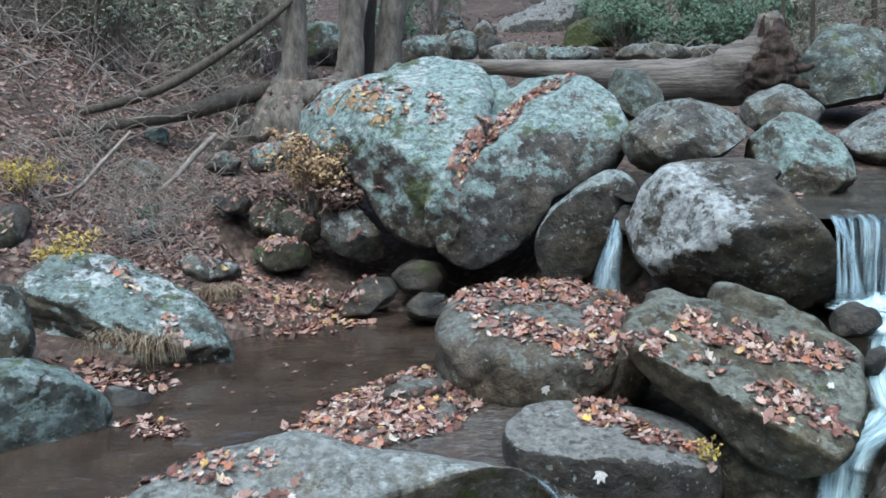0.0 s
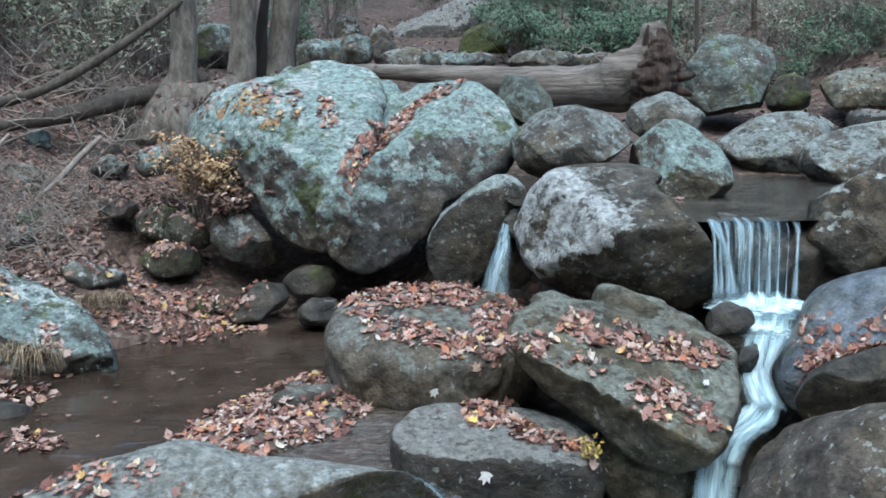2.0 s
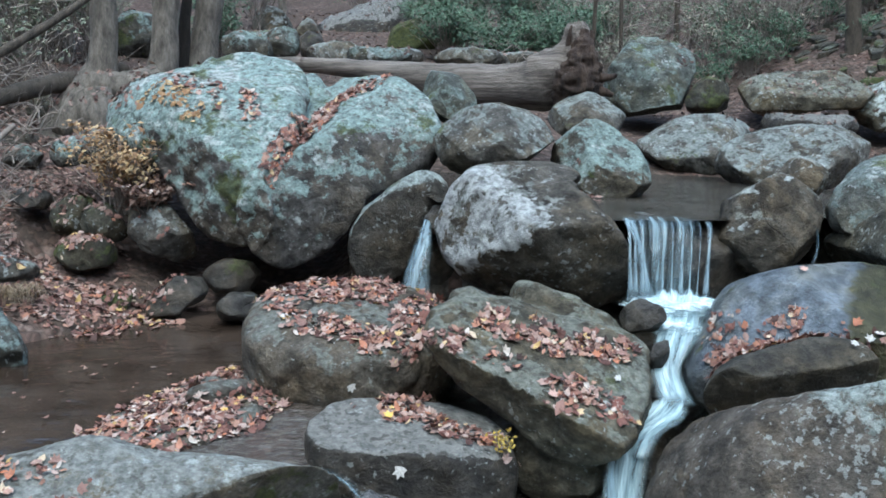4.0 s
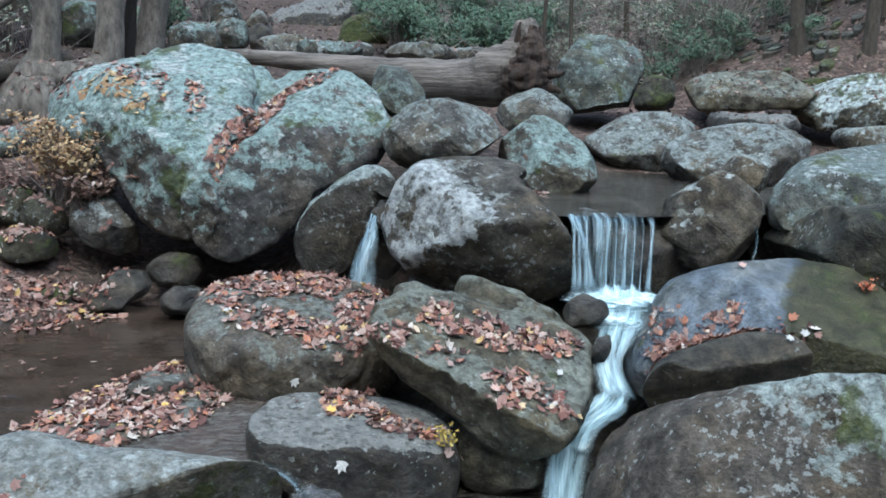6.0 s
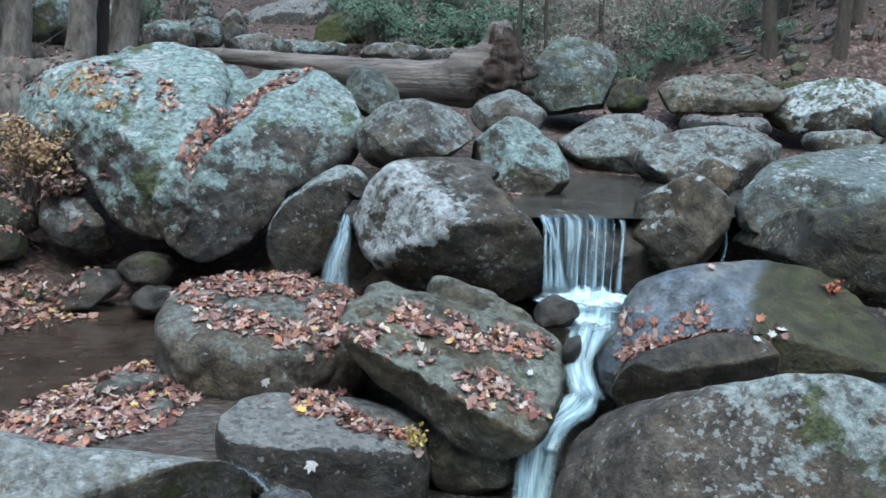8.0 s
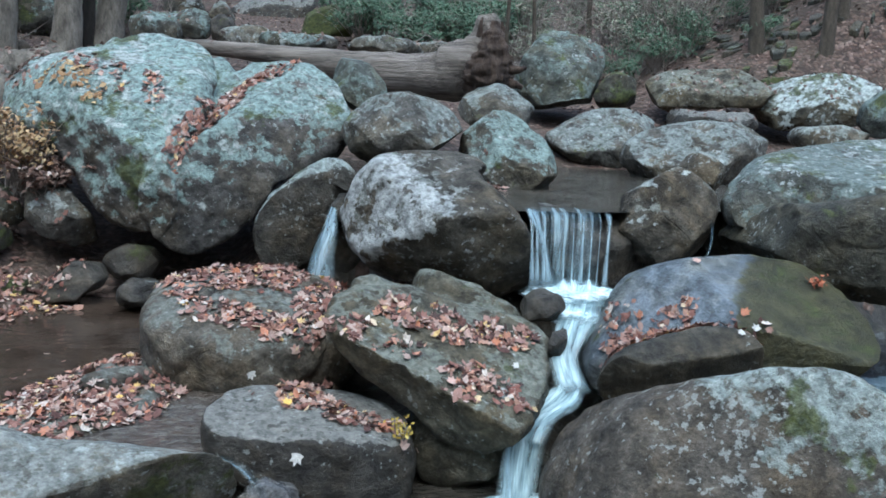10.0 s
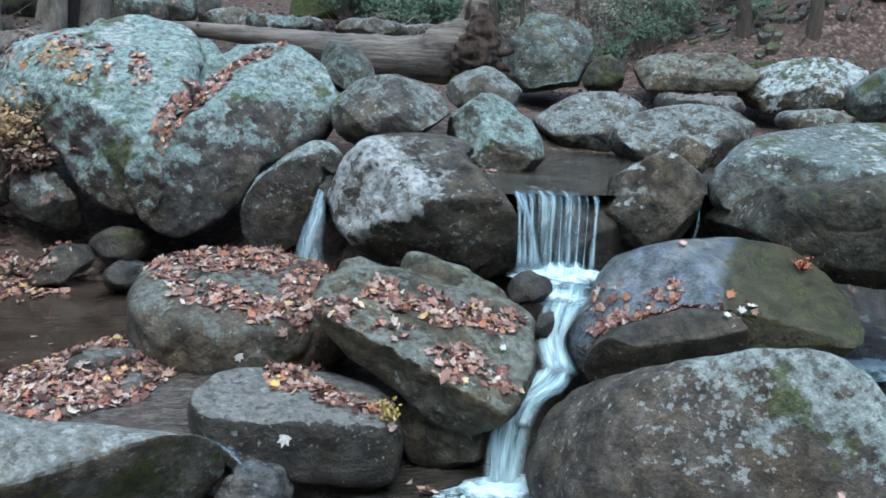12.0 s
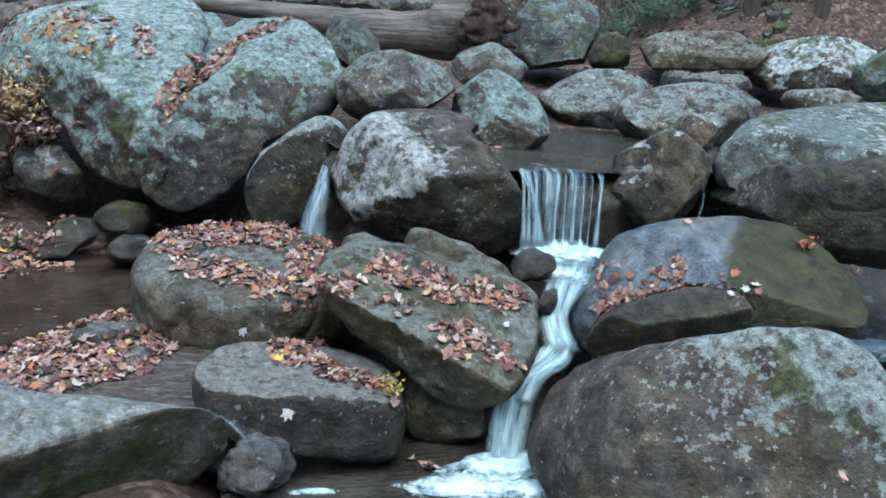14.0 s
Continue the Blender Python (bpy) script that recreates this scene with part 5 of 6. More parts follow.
GREEN = leaf_material("evergreen_leaves", [(0.0, (0.035, 0.065, 0.038)), (0.5, (0.08, 0.14, 0.085)), (0.85, (0.135, 0.205, 0.13)), (1.0, (0.17, 0.225, 0.15))], 0.6)
GREYGREEN = leaf_material("thicket_leaves", [(0.0, (0.08, 0.1, 0.065)), (0.5, (0.18, 0.21, 0.145)), (0.85, (0.29, 0.3, 0.22)), (1.0, (0.42, 0.35, 0.26))])
WHITE_LEAF = leaf_material("pale_leaf", [(0.0, (0.44, 0.43, 0.4)), (1.0, (0.48, 0.465, 0.435))])
GOLD_LEAF = leaf_material("gold_leaf", [(0.0, (0.66, 0.42, 0.1)), (1.0, (0.7, 0.46, 0.12))])
RED_LEAF = leaf_material("red_leaf", [(0.0, (0.5, 0.13, 0.06)), (1.0, (0.5, 0.16, 0.07))])
PINK_LEAF = leaf_material("faded_leaf", [(0.0, (0.5, 0.33, 0.27)), (1.0, (0.5, 0.33, 0.27))])
GRASS = leaf_material("dry_grass", [(0.0, (0.1, 0.07, 0.042)), (0.6, (0.21, 0.155, 0.095)), (1.0, (0.34, 0.28, 0.19))])

LOBED = [(1.0, 0), (0.55, 24), (0.9, 48), (0.52, 78), (0.75, 108), (0.5, 142), (0.42, 180), (0.5, 218), (0.75, 252), (0.52, 282), (0.9, 312), (0.55, 336)]
OVAL = [(1.0, 0), (0.6, 28), (0.45, 70), (0.5, 125), (0.9, 180), (0.5, 235), (0.45, 290), (0.6, 332)]


def leaf_at(p, n, s, spin, curl, shape, vs, fs):
    """One leaf of radius s lying at p against the surface normal n."""
    a = n.orthogonal().normalized()
    b = n.cross(a)
    base = len(vs)
    slim = 0.62 + 0.38 * abs(math.sin(37.0 * spin))
    vs.append(tuple(p + n * (0.12 * s)))
    for r, d in shape:
        w = radians(d) + spin
        q = p + (a * math.cos(w) + b * (math.sin(w) * slim)) * (r * s)
        vs.append(tuple(q + n * (s * (curl * r * r + 0.05))))
    k = len(shape)
    for i in range(k):
        fs.append((base, base + 1 + i, base + 1 + (i + 1) % k))


bpy.context.view_layer.update()
DG = bpy.context.evaluated_depsgraph_get()


def drop(x, y, z):
    hit, place, normal, _, ob, _ = scene.ray_cast(DG, Vector((x, y, z)), Vector((0, 0, -1)))
    return (place, normal) if hit else None


def leaves(label, centre, rx, ry, rot, count, size=0.05, material=AUTUMN, seed=0, top=0.5, tilt=0.35, group="fallen leaves", ceiling=9.0):
    """Leaves that have drifted onto a patch of rock or ground."""
    rnd = random.Random(seed * 97 + count)
    count, size = int(count * 1.75), size * 0.66
    c, s = math.cos(radians(rot)), math.sin(radians(rot))
    vs, fs = [], []
    for _ in range(count):
        r, a = math.sqrt(rnd.random()) * (1 + 0.2 * rnd.random() ** 3), rnd.uniform(0, 2 * math.pi)
        u, v = r * rx * math.cos(a), r * ry * math.sin(a)
        x, y = centre[0] + c * u - s * v, centre[1] + s * u + c * v
        if r > 0.55 and noise.noise(Vector((x * 6, y * 6, seed * 3.1))) < -0.12:
            continue
        h = drop(x, y, centre[2] + top)
        if not h or h[0].z > ceiling or h[1].z < 0.25:
            continue
        n = (h[1] + Vector((rnd.gauss(0, tilt), rnd.gauss(0, tilt), rnd.gauss(0, tilt * 0.5)))).normalized()
        leaf_at(h[0] + h[1] * rnd.uniform(0.004, 0.02), n, size * min(1.7, rnd.lognormvariate(-0.12, 0.38)), rnd.uniform(0, 6.3), rnd.uniform(-0.35, 0.6), LOBED if rnd.random() < 0.6 else OVAL, vs, fs)
    ob = mesh_object("fallen_leaves", vs, fs, material, None, False)
    return tagged(ob, label, "leaves", group, "stuff")


leaves("brown autumn leaves caught in the boulder's crease", (0.62, 9.95, 1.9), 0.74, 0.13, 51, 520, 0.06, seed=1)
leaves("brown autumn leaves caught in the boulder's crease", (1.08, 10.4, 2.2), 0.34, 0.2, 20, 130, 0.06, seed=2)
leaves("brown autumn leaves caught in the boulder's crease", (0.2, 9.42, 1.58), 0.2, 0.09, 45, 60, 0.06, seed=29)
leaves("few brown leaves lying on the lichen boulder", (-0.08, 9.98, 2.06), 0.26, 0.1, 93, 44, 0.055, seed=3)
leaves("few brown leaves lying on the lichen boulder", (-0.44, 10.1, 2.11), 0.27, 0.12, 99, 40, 0.055, seed=4)
leaves("few brown leaves lying on the lichen boulder", (-0.75, 10.4, 2.1), 0.34, 0.14, 120, 50, 0.055, seed=5)
leaves("tawny leaves on the boulder's flank", (-0.85, 10.1, 1.95), 0.42, 0.16, 139, 120, 0.055, TAN, seed=6, tilt=0.5)
leaves("thick drift of autumn leaves on the round boulder", (0.8, 7.55, 0.65), 0.74, 0.36, 172, 720, 0.055, seed=7)
leaves("drift of autumn leaves along the round boulder's rim", (0.74, 6.7, 0.45), 0.52, 0.16, -22, 330, 0.055, seed=8)
leaves("autumn leaves on the round boulder", (1.18, 6.85, 0.45), 0.42, 0.17, 80, 190, 0.055, seed=9)
leaves("few autumn leaves on the round boulder", (0.33, 7.05, 0.52), 0.3, 0.14, -50, 90, 0.055, seed=30)
leaves("autumn leaves strewn on the tilted boulder", (1.95, 5.93, 0.58), 0.55, 0.16, -12, 340, 0.055, seed=10)
leaves("orange leaves caught near the tilted boulder's edge", (2.4, 5.97, 0.55), 0.2, 0.1, -20, 46, 0.058, seed=41)
leaves("autumn leaves strewn on the tilted boulder", (1.9, 5.42, 0.33), 0.28, 0.13, 35, 68, 0.062, seed=11)
leaves("autumn leaves strewn on the tilted boulder", (2.2, 5.4, 0.29), 0.2, 0.13, -30, 46, 0.06, seed=12)
leaves("few red-brown leaves on the tilted boulder", (1.62, 5.62, 0.45), 0.16, 0.08, 20, 14, 0.06, seed=36)
leaves("sodden brown leaves on the flat rock", (1.12, 5.76, 0.18), 0.42, 0.2, 172, 300, 0.05, seed=13)
leaves("fallen leaves lodged on the flat rock beside the seedling", (1.38, 5.42, 0.1), 0.22, 0.14, -20, 34, 0.07, seed=28)
leaves("faded leaves along the flat rock's edge", (1.22, 5.46, 0.12), 0.36, 0.08, 168, 70, 0.062, seed=14)
leaves("deep drift of autumn leaves at the pool edge", (-0.3, 6.5, 0.1), 1.02, 0.5, 61, 1300, 0.054, seed=15, ceiling=0.115)
leaves("autumn leaves drifted along the pool outlet", (-0.55, 6.12, 0.1), 0.5, 0.22, 10, 260, 0.054, seed=38, ceiling=0.115)
leaves("autumn leaves on the low pale rock", (-1.3, 4.88, 0.22), 0.5, 0.14, 172, 120, 0.05, seed=16)
leaves("large faded leaves on the low pale rock", (-0.83, 4.6, 0.22), 0.33, 0.09, 179, 40, 0.07, seed=17)
leaves("autumn leaves caught on the smooth wet boulder", (3.28, 5.86, 0.5), 0.3, 0.12, 115, 60, 0.058, seed=18)
leaves("drift of autumn leaves along the shelf under the wet boulder", (3.22, 5.6, 0.6), 0.42, 0.15, 18, 300, 0.058, seed=37)
leaves("autumn leaves caught on the smooth wet boulder", (3.55, 5.5, 0.55), 0.25, 0.07, 140, 120, 0.058, seed=19)
leaves("autumn leaves lodged in the crease below the wet boulder", (3.34, 5.6, 0.6), 0.4, 0.08, -50, 150, 0.054, seed=42)
leaves("scattered leaves on the smooth wet boulder", (3.85, 5.3, 0.66), 0.25, 0.13, 126, 12, 0.06, seed=20)
leaves("autumn leaves carpeting the pool shore", (-1.45, 9.2, 0.4), 0.75, 0.6, -158, 700, 0.06, seed=21)
leaves("few leaves on the lichen-covered boulder", (-2.78, 8.25, 0.64), 0.33, 0.1, 138, 36, 0.055, seed=22)
leaves("few leaves on the lichen-covered boulder", (-2.21, 7.69, 0.33), 0.2, 0.08, 130, 34, 0.055, seed=23)
leaves("autumn leaves between the boulders", (-2.6, 7.2, 0.3), 0.6, 0.35, 148, 260, 0.06, seed=24)
leaves("autumn leaves round a small stone", (-1.95, 6.1, 0.1), 0.3, 0.16, 143, 90, 0.055, seed=25)
leaves("leaves floating on the brown pool", (-1.2, 6.7, 0.2), 0.9, 0.9, 0, 26, 0.045, BROWN, seed=26, tilt=0.03)
leaves("leaves caught behind the upper rocks", (3.0, 8.8, 1.6), 0.25, 0.4, 0, 60, 0.05, BROWN, seed=27, top=1.0)


def litter(label, x0, x1, y0, y1, count, size, material, seed, keep=lambda x, y: True):
    rnd = random.Random(seed)
    vs, fs = [], []
    while count:
        count -= 1
        x, y = rnd.uniform(x0, x1), rnd.uniform(y0, y1)
        if not keep(x, y):
            continue
        h = drop(x, y, 12)
        if h and h[0].z > 0.03 and h[1].z > 0.5:
            n = (h[1] + Vector((rnd.gauss(0, 0.4), rnd.gauss(0, 0.4), 0))).normalized()
            leaf_at(h[0] + Vector((0, 0, 0.012)), n, size * rnd.uniform(0.6, 1.2), rnd.uniform(0, 6.3), rnd.uniform(-0.3, 0.45), OVAL, vs, fs)
    return tagged(mesh_object("leaf_litter", vs, fs, material, None, False), label, "leaf litter", kind="stuff")


litter("brown leaf litter on the stream bank", -6, -0.6, 8.6, 15, 8000, 0.048, DRY, 31, lambda x, y: not (x > -1.2 and y < 11.4))
litter("brown leaf litter on the near bank", -4.6, -1.4, 8.8, 11.6, 3600, 0.042, DRY, 35)
litter("brown leaf litter on the far slope", -3, 7, 14.5, 30, 5200, 0.06, DARK_BROWN, 32)
litter("brown leaf litter on the wooded rise", 6, 15, 11, 22, 7000, 0.05, DARK_BROWN, 33)
litter("brown leaf litter under the thicket", -12, -3, 12, 24, 4200, 0.07, BROWN, 34)


def single_leaf(label, p, n, s, material, spin=0.0, shape=LOBED):
    vs, fs = [], []
    nn = Vector(n).normalized()
    h = drop(p[0], p[1], p[2] + 0.25) if nn.z > 0.5 else None
    q, hn = (h[0], h[1]) if h and abs(h[0].z - p[2]) < 0.15 else (Vector(p), nn)
    leaf_at(Vector((0, 0, 0)), (hn + nn).normalized(), s, spin, 0.15, shape, vs, fs)
    ob = mesh_object("leaf", vs, fs, material, None, False)
    ob.location = q + hn * 0.025
    return tagged(ob, label, "leaf", "single leaves")


single_leaf("pale white maple leaf on the round boulder", (0.68, 6.43, 0.15), (0.2, -1, 0.1), 0.05, WHITE_LEAF, 1.0)
single_leaf("golden leaf on the flat rock", (0.86, 5.66, 0.18), (0, -0.3, 1), 0.049, GOLD_LEAF, 2.0)
single_leaf("pale maple leaf on the flat rock's wet side", (0.87, 5.2, 0.02), (0, -1, 0.35), 0.057, WHITE_LEAF, 0.4)
single_leaf("yellow leaf on the leaf drift", (-0.17, 6.24, 0.06), (0, -0.3, 1), 0.042, GOLD_LEAF, 1.2)
single_leaf("pale leaf on the tilted boulder", (2.33, 5.63, 0.38), (0, -0.5, 1), 0.046, WHITE_LEAF, 2.2)
single_leaf("faded pink leaf on the tilted boulder", (1.83, 5.42, 0.24), (0, -0.6, 1), 0.046, PINK_LEAF, 0.3)
single_leaf("pale leaf on the smooth wet boulder", (3.88, 5.32, 0.72), (0, -0.5, 1), 0.042, WHITE_LEAF, 0.8)
single_leaf("pale leaf on the smooth wet boulder", (3.67, 5.17, 0.71), (0, -0.5, 1), 0.038, WHITE_LEAF, 2.5)
single_leaf("faded leaf on top of the smooth boulder", (3.79, 6.0, 1.02), (0, -0.5, 1), 0.046, PINK_LEAF, 1.5)
single_leaf("narrow red leaf on the speckled boulder", (2.6, 4.22, 0.0), (-0.3, -1, 0.4), 0.042, RED_LEAF, 1.3, [(1.0, 0), (0.35, 30), (0.28, 90), (0.35, 150), (1.0, 180), (0.35, 210), (0.28, 270), (0.35, 330)])
single_leaf("faded leaf on the speckled boulder", (3.09, 3.25, 0.39), (0, -1, 0.8), 0.034, PINK_LEAF, 1.3, OVAL)
single_leaf("faded leaf on the speckled boulder", (2.62, 4.45, 0.2), (0, -1, 0.6), 0.034, PINK_LEAF, 0.3, OVAL)
single_leaf("pale leaf on the round boulder", (0.23, 6.96, 0.52), (0, -0.5, 1), 0.042, WHITE_LEAF, 0.1)

# ---- plants ----


def plant(name, label, category, loc, radius, height, stems, per, size, material, seed, narrow=0.4, droop=0.2, stem_r=0.008, stem_mat=TWIG, reach=1.0):
    """A shrub: arching stems that fork, with leaves along their outer halves."""
    rnd = random.Random(seed)
    base = new(name)
    base.location = loc
    sv, lv, lf = [], [], []
    oval = [(1.0, 0), (narrow, 40), (narrow * 0.8, 90), (narrow, 140), (1.0, 180), (narrow, 220), (narrow * 0.8, 270), (narrow, 320)]
    for _ in range(stems):
        a, r = rnd.uniform(0, 6.283), radius * math.sqrt(rnd.random())
        tip = Vector((r * math.cos(a) * reach, r * math.sin(a) * reach, height * rnd.uniform(0.45, 1.0)))
        midp = tip * 0.5 + Vector((rnd.gauss(0, 0.1) * radius, rnd.gauss(0, 0.1) * radius, height * 0.12))
        root = Vector((rnd.gauss(0, 0.12) * radius, rnd.gauss(0, 0.12) * radius, -0.05))
        p, w = curve_points([(*root, stem_r), (*midp, stem_r * 0.7), (*tip, stem_r * 0.3)], 7)
        sv.append(tube(p, w, 4, 0, 1, False))
        for k in range(2):
            s0 = p[rnd.randint(2, 5)]
            e = s0 + Vector((rnd.gauss(0, 0.3), rnd.gauss(0, 0.3), rnd.uniform(-0.05, 0.3))) * radius * 0.8
            q, w2 = curve_points([(*s0, stem_r * 0.5), (*(s0 * 0.5 + e * 0.5 + Vector((0, 0, 0.04 * height))), stem_r * 0.35), (*e, stem_r * 0.2)], 5)
            sv.append(tube(q, w2, 3, 0, 1, False))
            for i in range(per // 2):
                c = q[rnd.randint(1, 4)] + Vector((rnd.gauss(0, 1), rnd.gauss(0, 1), rnd.gauss(0, 0.7))) * size * 0.9
                n = Vector((rnd.gauss(0, 0.6), rnd.gauss(0, 0.6) - 0.2, 1 - droop)).normalized()
                leaf_at(c, n, size * rnd.uniform(0.6, 1.2), rnd.uniform(0, 6.3), -0.25, oval, lv, lf)
    v, f = joined(sv)
    tagged(mesh_object("stem", v, f, stem_mat, base), kind="stuff")
    if lf:
        tagged(mesh_object("foliage", lv, lf, material, base, False), kind="stuff")
    return tagged(base, label, category)


def stand(x, y):
    return (x, y, land(x, y))


# evergreen shrubs on the far slope
for i, (x, y, r, h, n) in enumerate([(3.9, 20.5, 1.2, 1.3, 80), (4.9, 19.0, 1.1, 1.2, 90), (5.9, 19.4, 1.1, 1.3, 90), (6.9, 20.5, 1.2, 1.5, 80), (4.4, 22, 1.4, 2.2, 80), (5.9, 22.5, 1.5, 2.3, 80), (4.5, 25, 1.6, 2.2, 46), (6.8, 26, 1.8, 2.2, 46), (9.3, 25, 1.6, 2.0, 46), (2.7, 29, 1.6, 2.0, 40), (-1.0, 20, 0.9, 1.5, 36), (-0.2, 25, 1.4, 2.2, 40)]):
    plant("evergreen_shrub", "dark evergreen shrub on the wooded slope", "shrub", stand(x, y), r, h, n, 52, 0.068, GREEN, 100 + i, 0.3)
for i, (x, y, r, h, n) in enumerate([(7.7, 16.0, 0.6, 0.75, 30), (8.5, 16.2, 0.75, 0.85, 40), (9.3, 16.6, 0.65, 0.8, 30), (8.9, 17.5, 0.8, 1.2, 30), (10.6, 17.5, 0.7, 0.9, 22), (11.9, 19, 1.0, 1.2, 26), (10.3, 15.7, 0.4, 0.5, 16), (11.9, 16.4, 0.6, 0.8, 20), (11.3, 17.2, 0.6, 0.8, 18)]):
    plant("evergreen_shrub", "low evergreen shrub with drooping leaf whorls", "shrub", stand(x, y), r, h, n, 40, 0.055, GREEN, 120 + i, 0.26, 0.4)
# sparse thicket on the slope beyond the bank
rnd = random.Random(8)
for i in range(46):
    x, y = rnd.uniform(-9, -2.6), rnd.uniform(13.2, 22)
    if abs(x + 2.2) < 0.7 and y < 15:
        continue
    plant("thicket_shrub", "straggly grey-green shrub in the thicket", "shrub", stand(x, y), rnd.uniform(0.8, 1.4), rnd.uniform(1.2, 2.6), 30, rnd.choice((14, 22, 30)), 0.055, GREYGREEN, 150 + i, 0.45, 0.1, 0.012)
for i in range(34):
    x, y = rnd.uniform(6.2, 14), rnd.uniform(16.6, 25)
    plant("thicket_shrub", "straggly half-bare shrub among the trees", "shrub", stand(x, y), rnd.uniform(0.6, 1.2), rnd.uniform(0.9, 2.2), 24, rnd.choice((6, 12, 20)), 0.05, GREYGREEN, 190 + i, 0.45, 0.1, 0.012)
# tawny bush against the boulder, yellow ferns, seedling, grass
plant("bush", "dry tawny bush with curled leaves against the boulder", "bush", (-1.35, 10.1, 0.95), 0.6, 0.85, 80, 20, 0.038, TAN, 61, 0.55, 0.2, 0.007)
plant("bush", "dry russet bush at the foot of the boulder", "bush", (-1.1, 9.95, 0.85), 0.42, 0.5, 56, 16, 0.04, BROWN, 62, 0.6, 0.2, 0.006)
plant("fern", "yellow fern fading on the bank", "fern", stand(-4.25, 9.75), 0.45, 0.35, 26, 20, 0.04, YELLOW, 63, 0.3, 0.3, 0.005)
plant("fern", "yellow fern beside the lichen boulder", "fern", (-3.35, 8.6, 0.55), 0.35, 0.4, 24, 20, 0.04, YELLOW, 64, 0.3, 0.3, 0.005)
plant("seedling", "small yellow-leaved seedling growing between the rocks", "plant", (1.5, 5.28, 0.05), 0.09, 0.15, 9, 8, 0.018, YELLOW, 65, 0.6, 0.1, 0.003)
plant("fern", "small green fern hanging from the wet boulder", "fern", (4.75, 5.65, 0.25), 0.14, 0.2, 14, 14, 0.025, GREEN, 66, 0.4, 0.6, 0.003)
plant("seedling", "red-leaved seedling behind the smooth boulder", "plant", (4.62, 5.72, 0.86), 0.06, 0.1, 7, 8, 0.025, leaf_material("russet_leaves", [(0.0, (0.3, 0.08, 0.04)), (1.0, (0.45, 0.16, 0.08))]), 67, 0.6, 0.1, 0.003)


def grass_clump(label, loc, count, length, seed):
    rnd = random.Random(seed)
    vs, fs = [], []
    for _ in range(count):
        a = rnd.uniform(-2.6, -0.4) if rnd.random() < 0.8 else rnd.uniform(0, 6.3)
        d, l = Vector((math.cos(a), math.sin(a), 0)), length * rnd.uniform(0.5, 1.1)
        o = Vector((rnd.gauss(0, 0.1), rnd.gauss(0, 0.05), 0))
        s = Vector((-d.y, d.x, 0)) * 0.004
        p = [o, o + d * l * 0.35 + Vector((0, 0, l * 0.45)), o + d * l * 0.75 + Vector((0, 0, l * 0.35)), o + d * l + Vector((0, 0, -l * 0.1))]
        b = len(vs)
        for k, q in enumerate(p):
            w = s * (1 - 0.3 * k)
            vs += [tuple(q - w), tuple(q + w)]
        fs += [(b + 2 * k, b + 2 * k + 1, b + 2 * k + 3, b + 2 * k + 2) for k in range(3)]
    ob = mesh_object("grass_clump", vs, fs, GRASS, None, False)
    ob.location = loc
    return tagged(ob, label, "grass", kind="stuff")


grass_clump("clump of dry drooping grass beside the pool", (-2.3, 7.35, 0.2), 110, 0.36, 71)
grass_clump("clump of dry drooping grass beside the pool", (-2.65, 7.5, 0.22), 70, 0.3, 72)
grass_clump("dry grass on the leafy bank", (-2.1, 8.9, 0.3), 140, 0.3, 73)


def brush(label, x0, x1, y0, y1, count, length, rad, seed, lift=0.0):
    """A tangle of dead twigs."""
    rnd = random.Random(seed)
    pieces = []
    for _ in range(count):
        x, y = rnd.uniform(x0, x1), rnd.uniform(y0, y1)
        z = stand(x, y)[2] + lift * rnd.random()
        a, l = rnd.uniform(0, 6.28), length * rnd.uniform(0.3, 1.1)
        e = Vector((math.cos(a) * l, math.sin(a) * l * 0.6, l * rnd.uniform(0.0, 0.8)))
        b = Vector((x, y, z))
        p, w = curve_points([(*b, rad), (*(b + e * 0.5 + Vector((rnd.gauss(0, 0.08), 0, rnd.gauss(0.06, 0.06)))), rad * 0.8), (*(b + e), rad * 0.3)], 6)
        pieces.append(tube(p, w, 4, 0, 1, False))
        for k in range(2):
            q = p[rnd.randint(2, 4)]
            f = q + Vector((rnd.gauss(0, 0.16), rnd.gauss(0, 0.1), rnd.gauss(0.08, 0.12)))
            pieces.append(tube([q, (q + f) / 2 + Vector((0, 0, 0.02)), f], [rad * 0.5, rad * 0.4, rad * 0.2], 3, 0, 1, False))
    v, f = joined(pieces)
    return tagged(mesh_object("brushwood", v, f, TWIG), label, "brushwood", kind="stuff")


brush("tangle of dead grey twigs on the bank", -4.3, -2.5, 9.3, 11.2, 300, 0.45, 0.0065, 81, 0.3)
brush("dead branches lying on the leafy slope", -6.5, -2.4, 11.2, 15, 240, 1.0, 0.012, 82, 0.4)
brush("bare twigs of the thicket", -10, -2.5, 14.5, 23, 260, 1.5, 0.012, 83, 2.4)
brush("bare twigs among the trees", 6, 15, 16, 25, 260, 1.3, 0.012, 84, 1.8)
brush("twigs round the root end of the log", 4.0, 6.5, 14.0, 17, 40, 0.8, 0.008, 85, 0.8)


def branch(label, ctrl, bark=BARK_DARK, name="branch"):
    v, f = limb(ctrl, 30, 10, 0.18, 4.0)
    o = Vector(ctrl[0][:3])
    ob = mesh_object(name, [Vector(p) - o for p in v], f, bark)
    ob.location = o
    return tagged(ob, label, "branch")


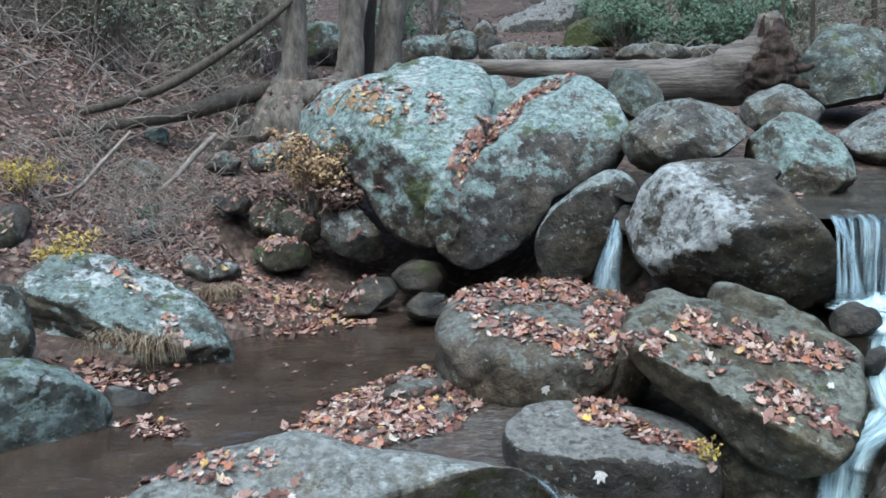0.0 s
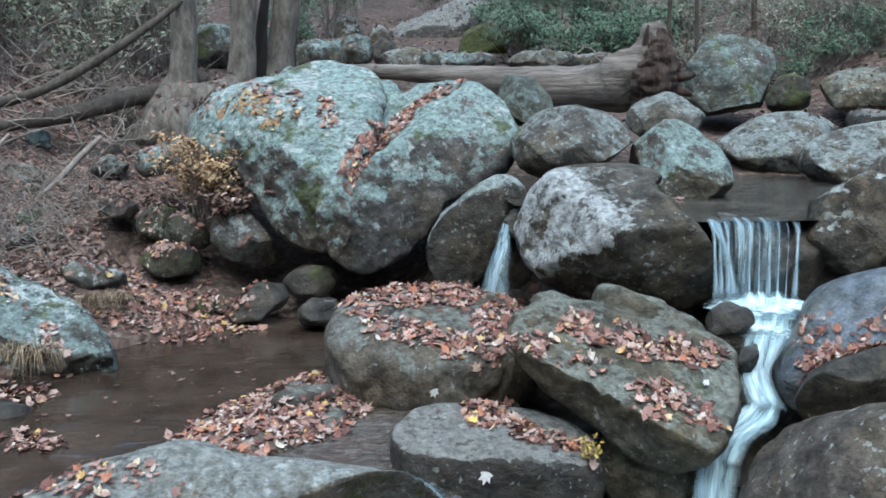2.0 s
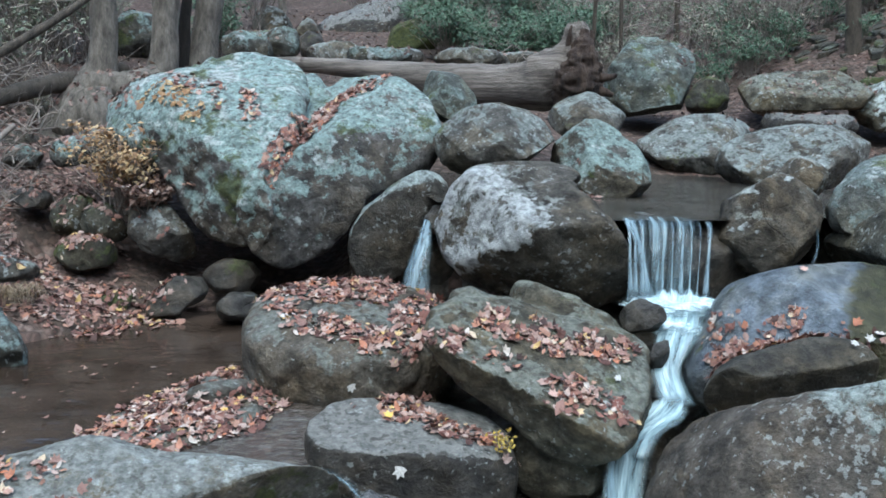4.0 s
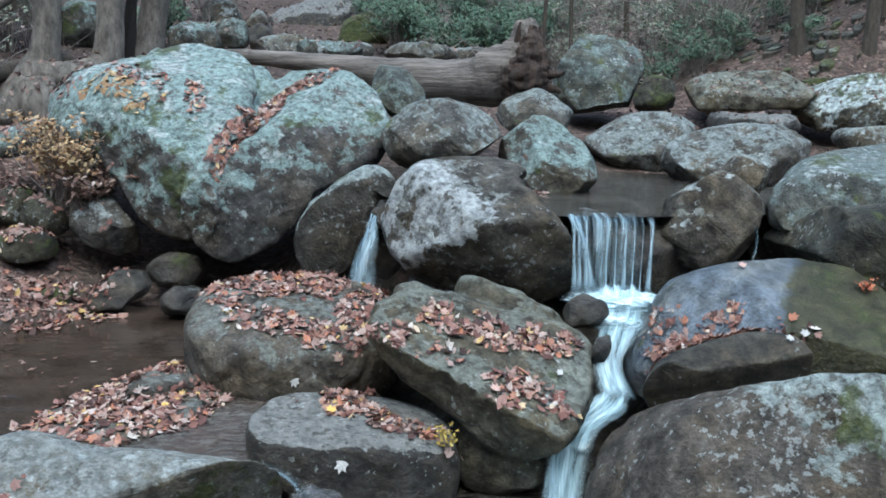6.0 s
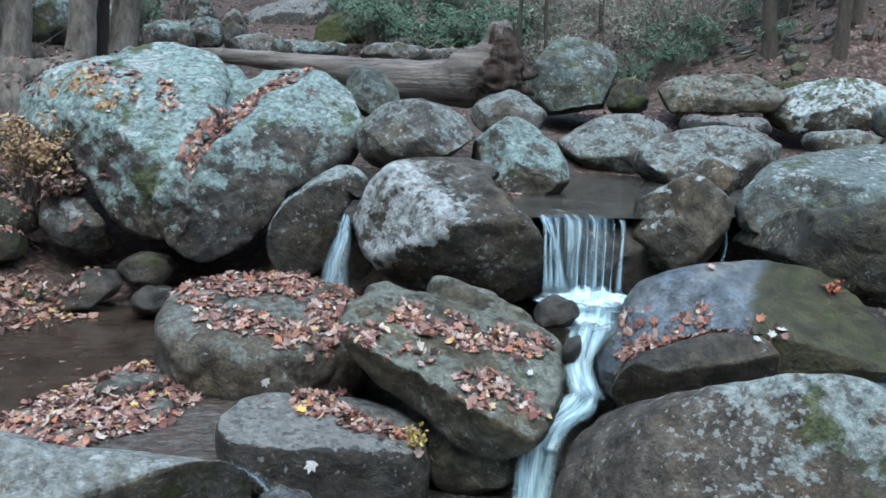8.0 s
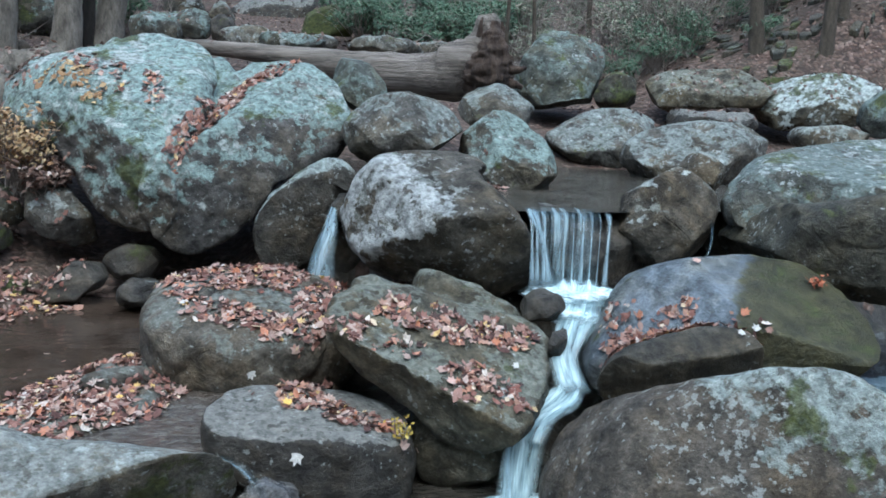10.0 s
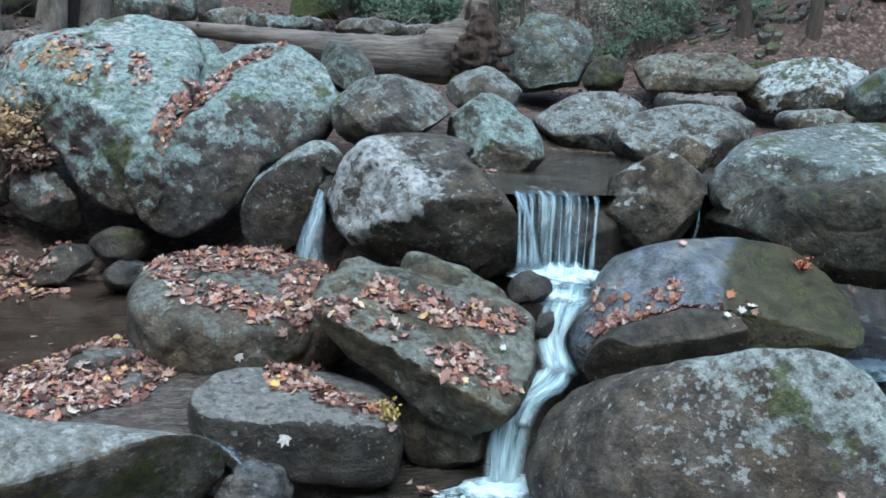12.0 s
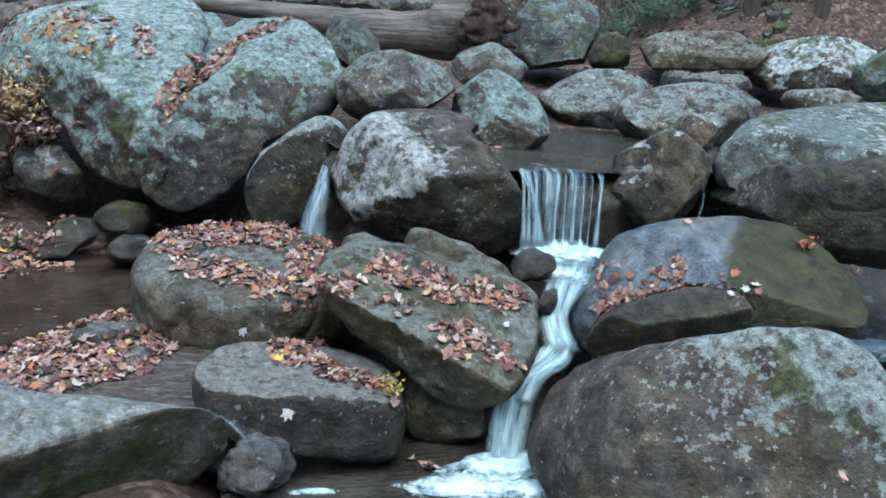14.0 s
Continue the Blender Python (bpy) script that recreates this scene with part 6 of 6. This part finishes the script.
branch("long dark fallen branch leaning on a tree", [(-4.2, 11.3, 2.0, 0.05), (-3.5, 12.0, 2.25, 0.06), (-2.8, 12.7, 2.75, 0.055), (-2.2, 13.3, 3.28, 0.045), (-1.9, 13.6, 3.6, 0.03)])
branch("fallen trunk lying against the tree roots", [(-1.85, 14.0, 2.38, 0.13), (-2.7, 13.2, 2.17, 0.12), (-3.3, 12.2, 1.95, 0.1), (-4.0, 11.3, 1.82, 0.06), (-4.4, 10.9, 1.75, 0.03)], BARK_DARK, "log")
branch("bent bare stick on the bank", [(-2.55, 10.9, 1.75, 0.03), (-2.75, 10.8, 1.55, 0.035), (-2.95, 10.6, 1.3, 0.03), (-3.1, 10.4, 1.15, 0.02)], TWIG)
branch("bent bare stick on the bank", [(-3.35, 10.4, 1.8, 0.02), (-3.6, 10.2, 1.5, 0.022), (-3.85, 9.9, 1.2, 0.02), (-4.3, 9.7, 1.15, 0.012)], TWIG)
branch("thin stick standing in the thicket", [(-3.75, 9.5, 0.55, 0.012), (-3.8, 9.6, 0.8, 0.013), (-3.85, 9.7, 1.05, 0.01)], TWIG)

# ---- more trees ----
for x, y, r, lean in [(-5.9, 18.5, 0.085, 0.1), (-5.1, 20.5, 0.1, -0.2), (-7.1, 19.0, 0.07, 0.2), (-4.3, 17.5, 0.06, 0.1), (-3.6, 19.5, 0.05, -0.1), (-8.2, 21, 0.12, 0.3), (-6.4, 16.2, 0.05, 0.3), (-3.1, 22, 0.09, 0.0)]:
    z = land(x, y)
    tree("thin bare sapling in the thicket", [[(x, y, z - 0.1, r * 1.3), (x + lean * 0.3, y, z + 2, r), (x + lean, y, z + 4.5, r * 0.8), (x + lean * 1.6, y, z + 9, r * 0.4)]])
for x, y, r, lean in [(10.1, 15.6, 0.13, -0.35), (11.2, 15.1, 0.12, 0.1), (11.75, 15.5, 0.1, 0.05), (9.6, 19.5, 0.08, 0.2), (8.3, 19.0, 0.06, -0.1), (12.5, 20.5, 0.13, -0.2), (7.4, 20.5, 0.07, 0.1), (6.0, 17.5, 0.04, 0.1), (6.4, 17.0, 0.035, -0.1)]:
    z = land(x, y)
    tree("grey tree trunk on the wooded slope" if r > 0.05 else "thin sapling behind the fallen log", bark=BARK_DARK, stems=[[(x, y, z - 0.9, r * 1.9), (x + 0.02, y, z + 0.15, r * 1.08), (x + lean * 0.5, y, z + 2, r), (x + lean, y, z + 4.5, r * 0.9), (x + lean * 1.6, y, z + 9, r * 0.5)]])
for i in range(26):
    rnd = random.Random(400 + i)
    x, y = rnd.uniform(-18, 26), rnd.uniform(26, 44)
    z = land(x, y)
    r, lean = rnd.uniform(0.1, 0.24), rnd.gauss(0, 0.3)
    tree("bare forest tree far up the slope", [[(x, y, z - 0.2, r * 1.4), (x, y, z + 0.6, r), (x + lean, y, z + 6, r * 0.85), (x + lean * 2, y, z + 14, r * 0.5)]])

# ---- flat stones stepping up the wooded slope ----
def flag_stone(x, y, w, d, h, turn, style, rnd):
    """A thin broken flag with a ragged outline, its lower edge standing out of the slope."""
    n = rnd.choice((6, 7, 8, 9))
    c, s = math.cos(turn), math.sin(turn)
    gx = 0.5 * (land(x + 0.15, y) - land(x - 0.15, y)) / 0.3 + rnd.uniform(-0.05, 0.05)
    gy = 0.55 * (land(x, y + 0.15) - land(x, y - 0.15)) / 0.3 + rnd.uniform(-0.05, 0.05)
    out = []
    for i in range(n):
        a = (i + rnd.uniform(-0.3, 0.3)) * 2 * math.pi / n
        q = rnd.uniform(0.72, 1.1)
        out.append((w * q * math.cos(a), d * q * math.sin(a)))
    vs = []
    for z, k in ((-0.08, 0.95), (h * 0.6, 1.0), (h, 0.93), (h + 0.004, 0.5)):
        for px, py in out:
            X, Y = k * (c * px - s * py), k * (s * px + c * py)
            vs.append((X, Y, z + gx * X + gy * Y + rnd.uniform(-0.004, 0.004)))
    fs = [[r * n + i, r * n + (i + 1) % n, (r + 1) * n + (i + 1) % n, (r + 1) * n + i] for r in range(3) for i in range(n)]
    fs.append([3 * n + i for i in range(n)])
    fs.append([n - 1 - i for i in range(n)])
    ob = mesh_object("boulder", vs, fs, ROCK[style], smooth=False)
    ob.location = (x, y, land(x, y))
    return tagged(ob, "flat mossy stone bedded in the wooded slope", "rock", "stones of the slope")


rnd = random.Random(77)
for i in range(290):
    w = rnd.uniform(0.1, 0.36)
    flag_stone(rnd.uniform(9.3, 14.6), rnd.uniform(15.0, 20), w, w * rnd.uniform(0.25, 0.55), rnd.uniform(0.015, 0.045), radians(34 + rnd.uniform(-20, 20)), rnd.choice(("moss", "face", "shelf", "face")), rnd)
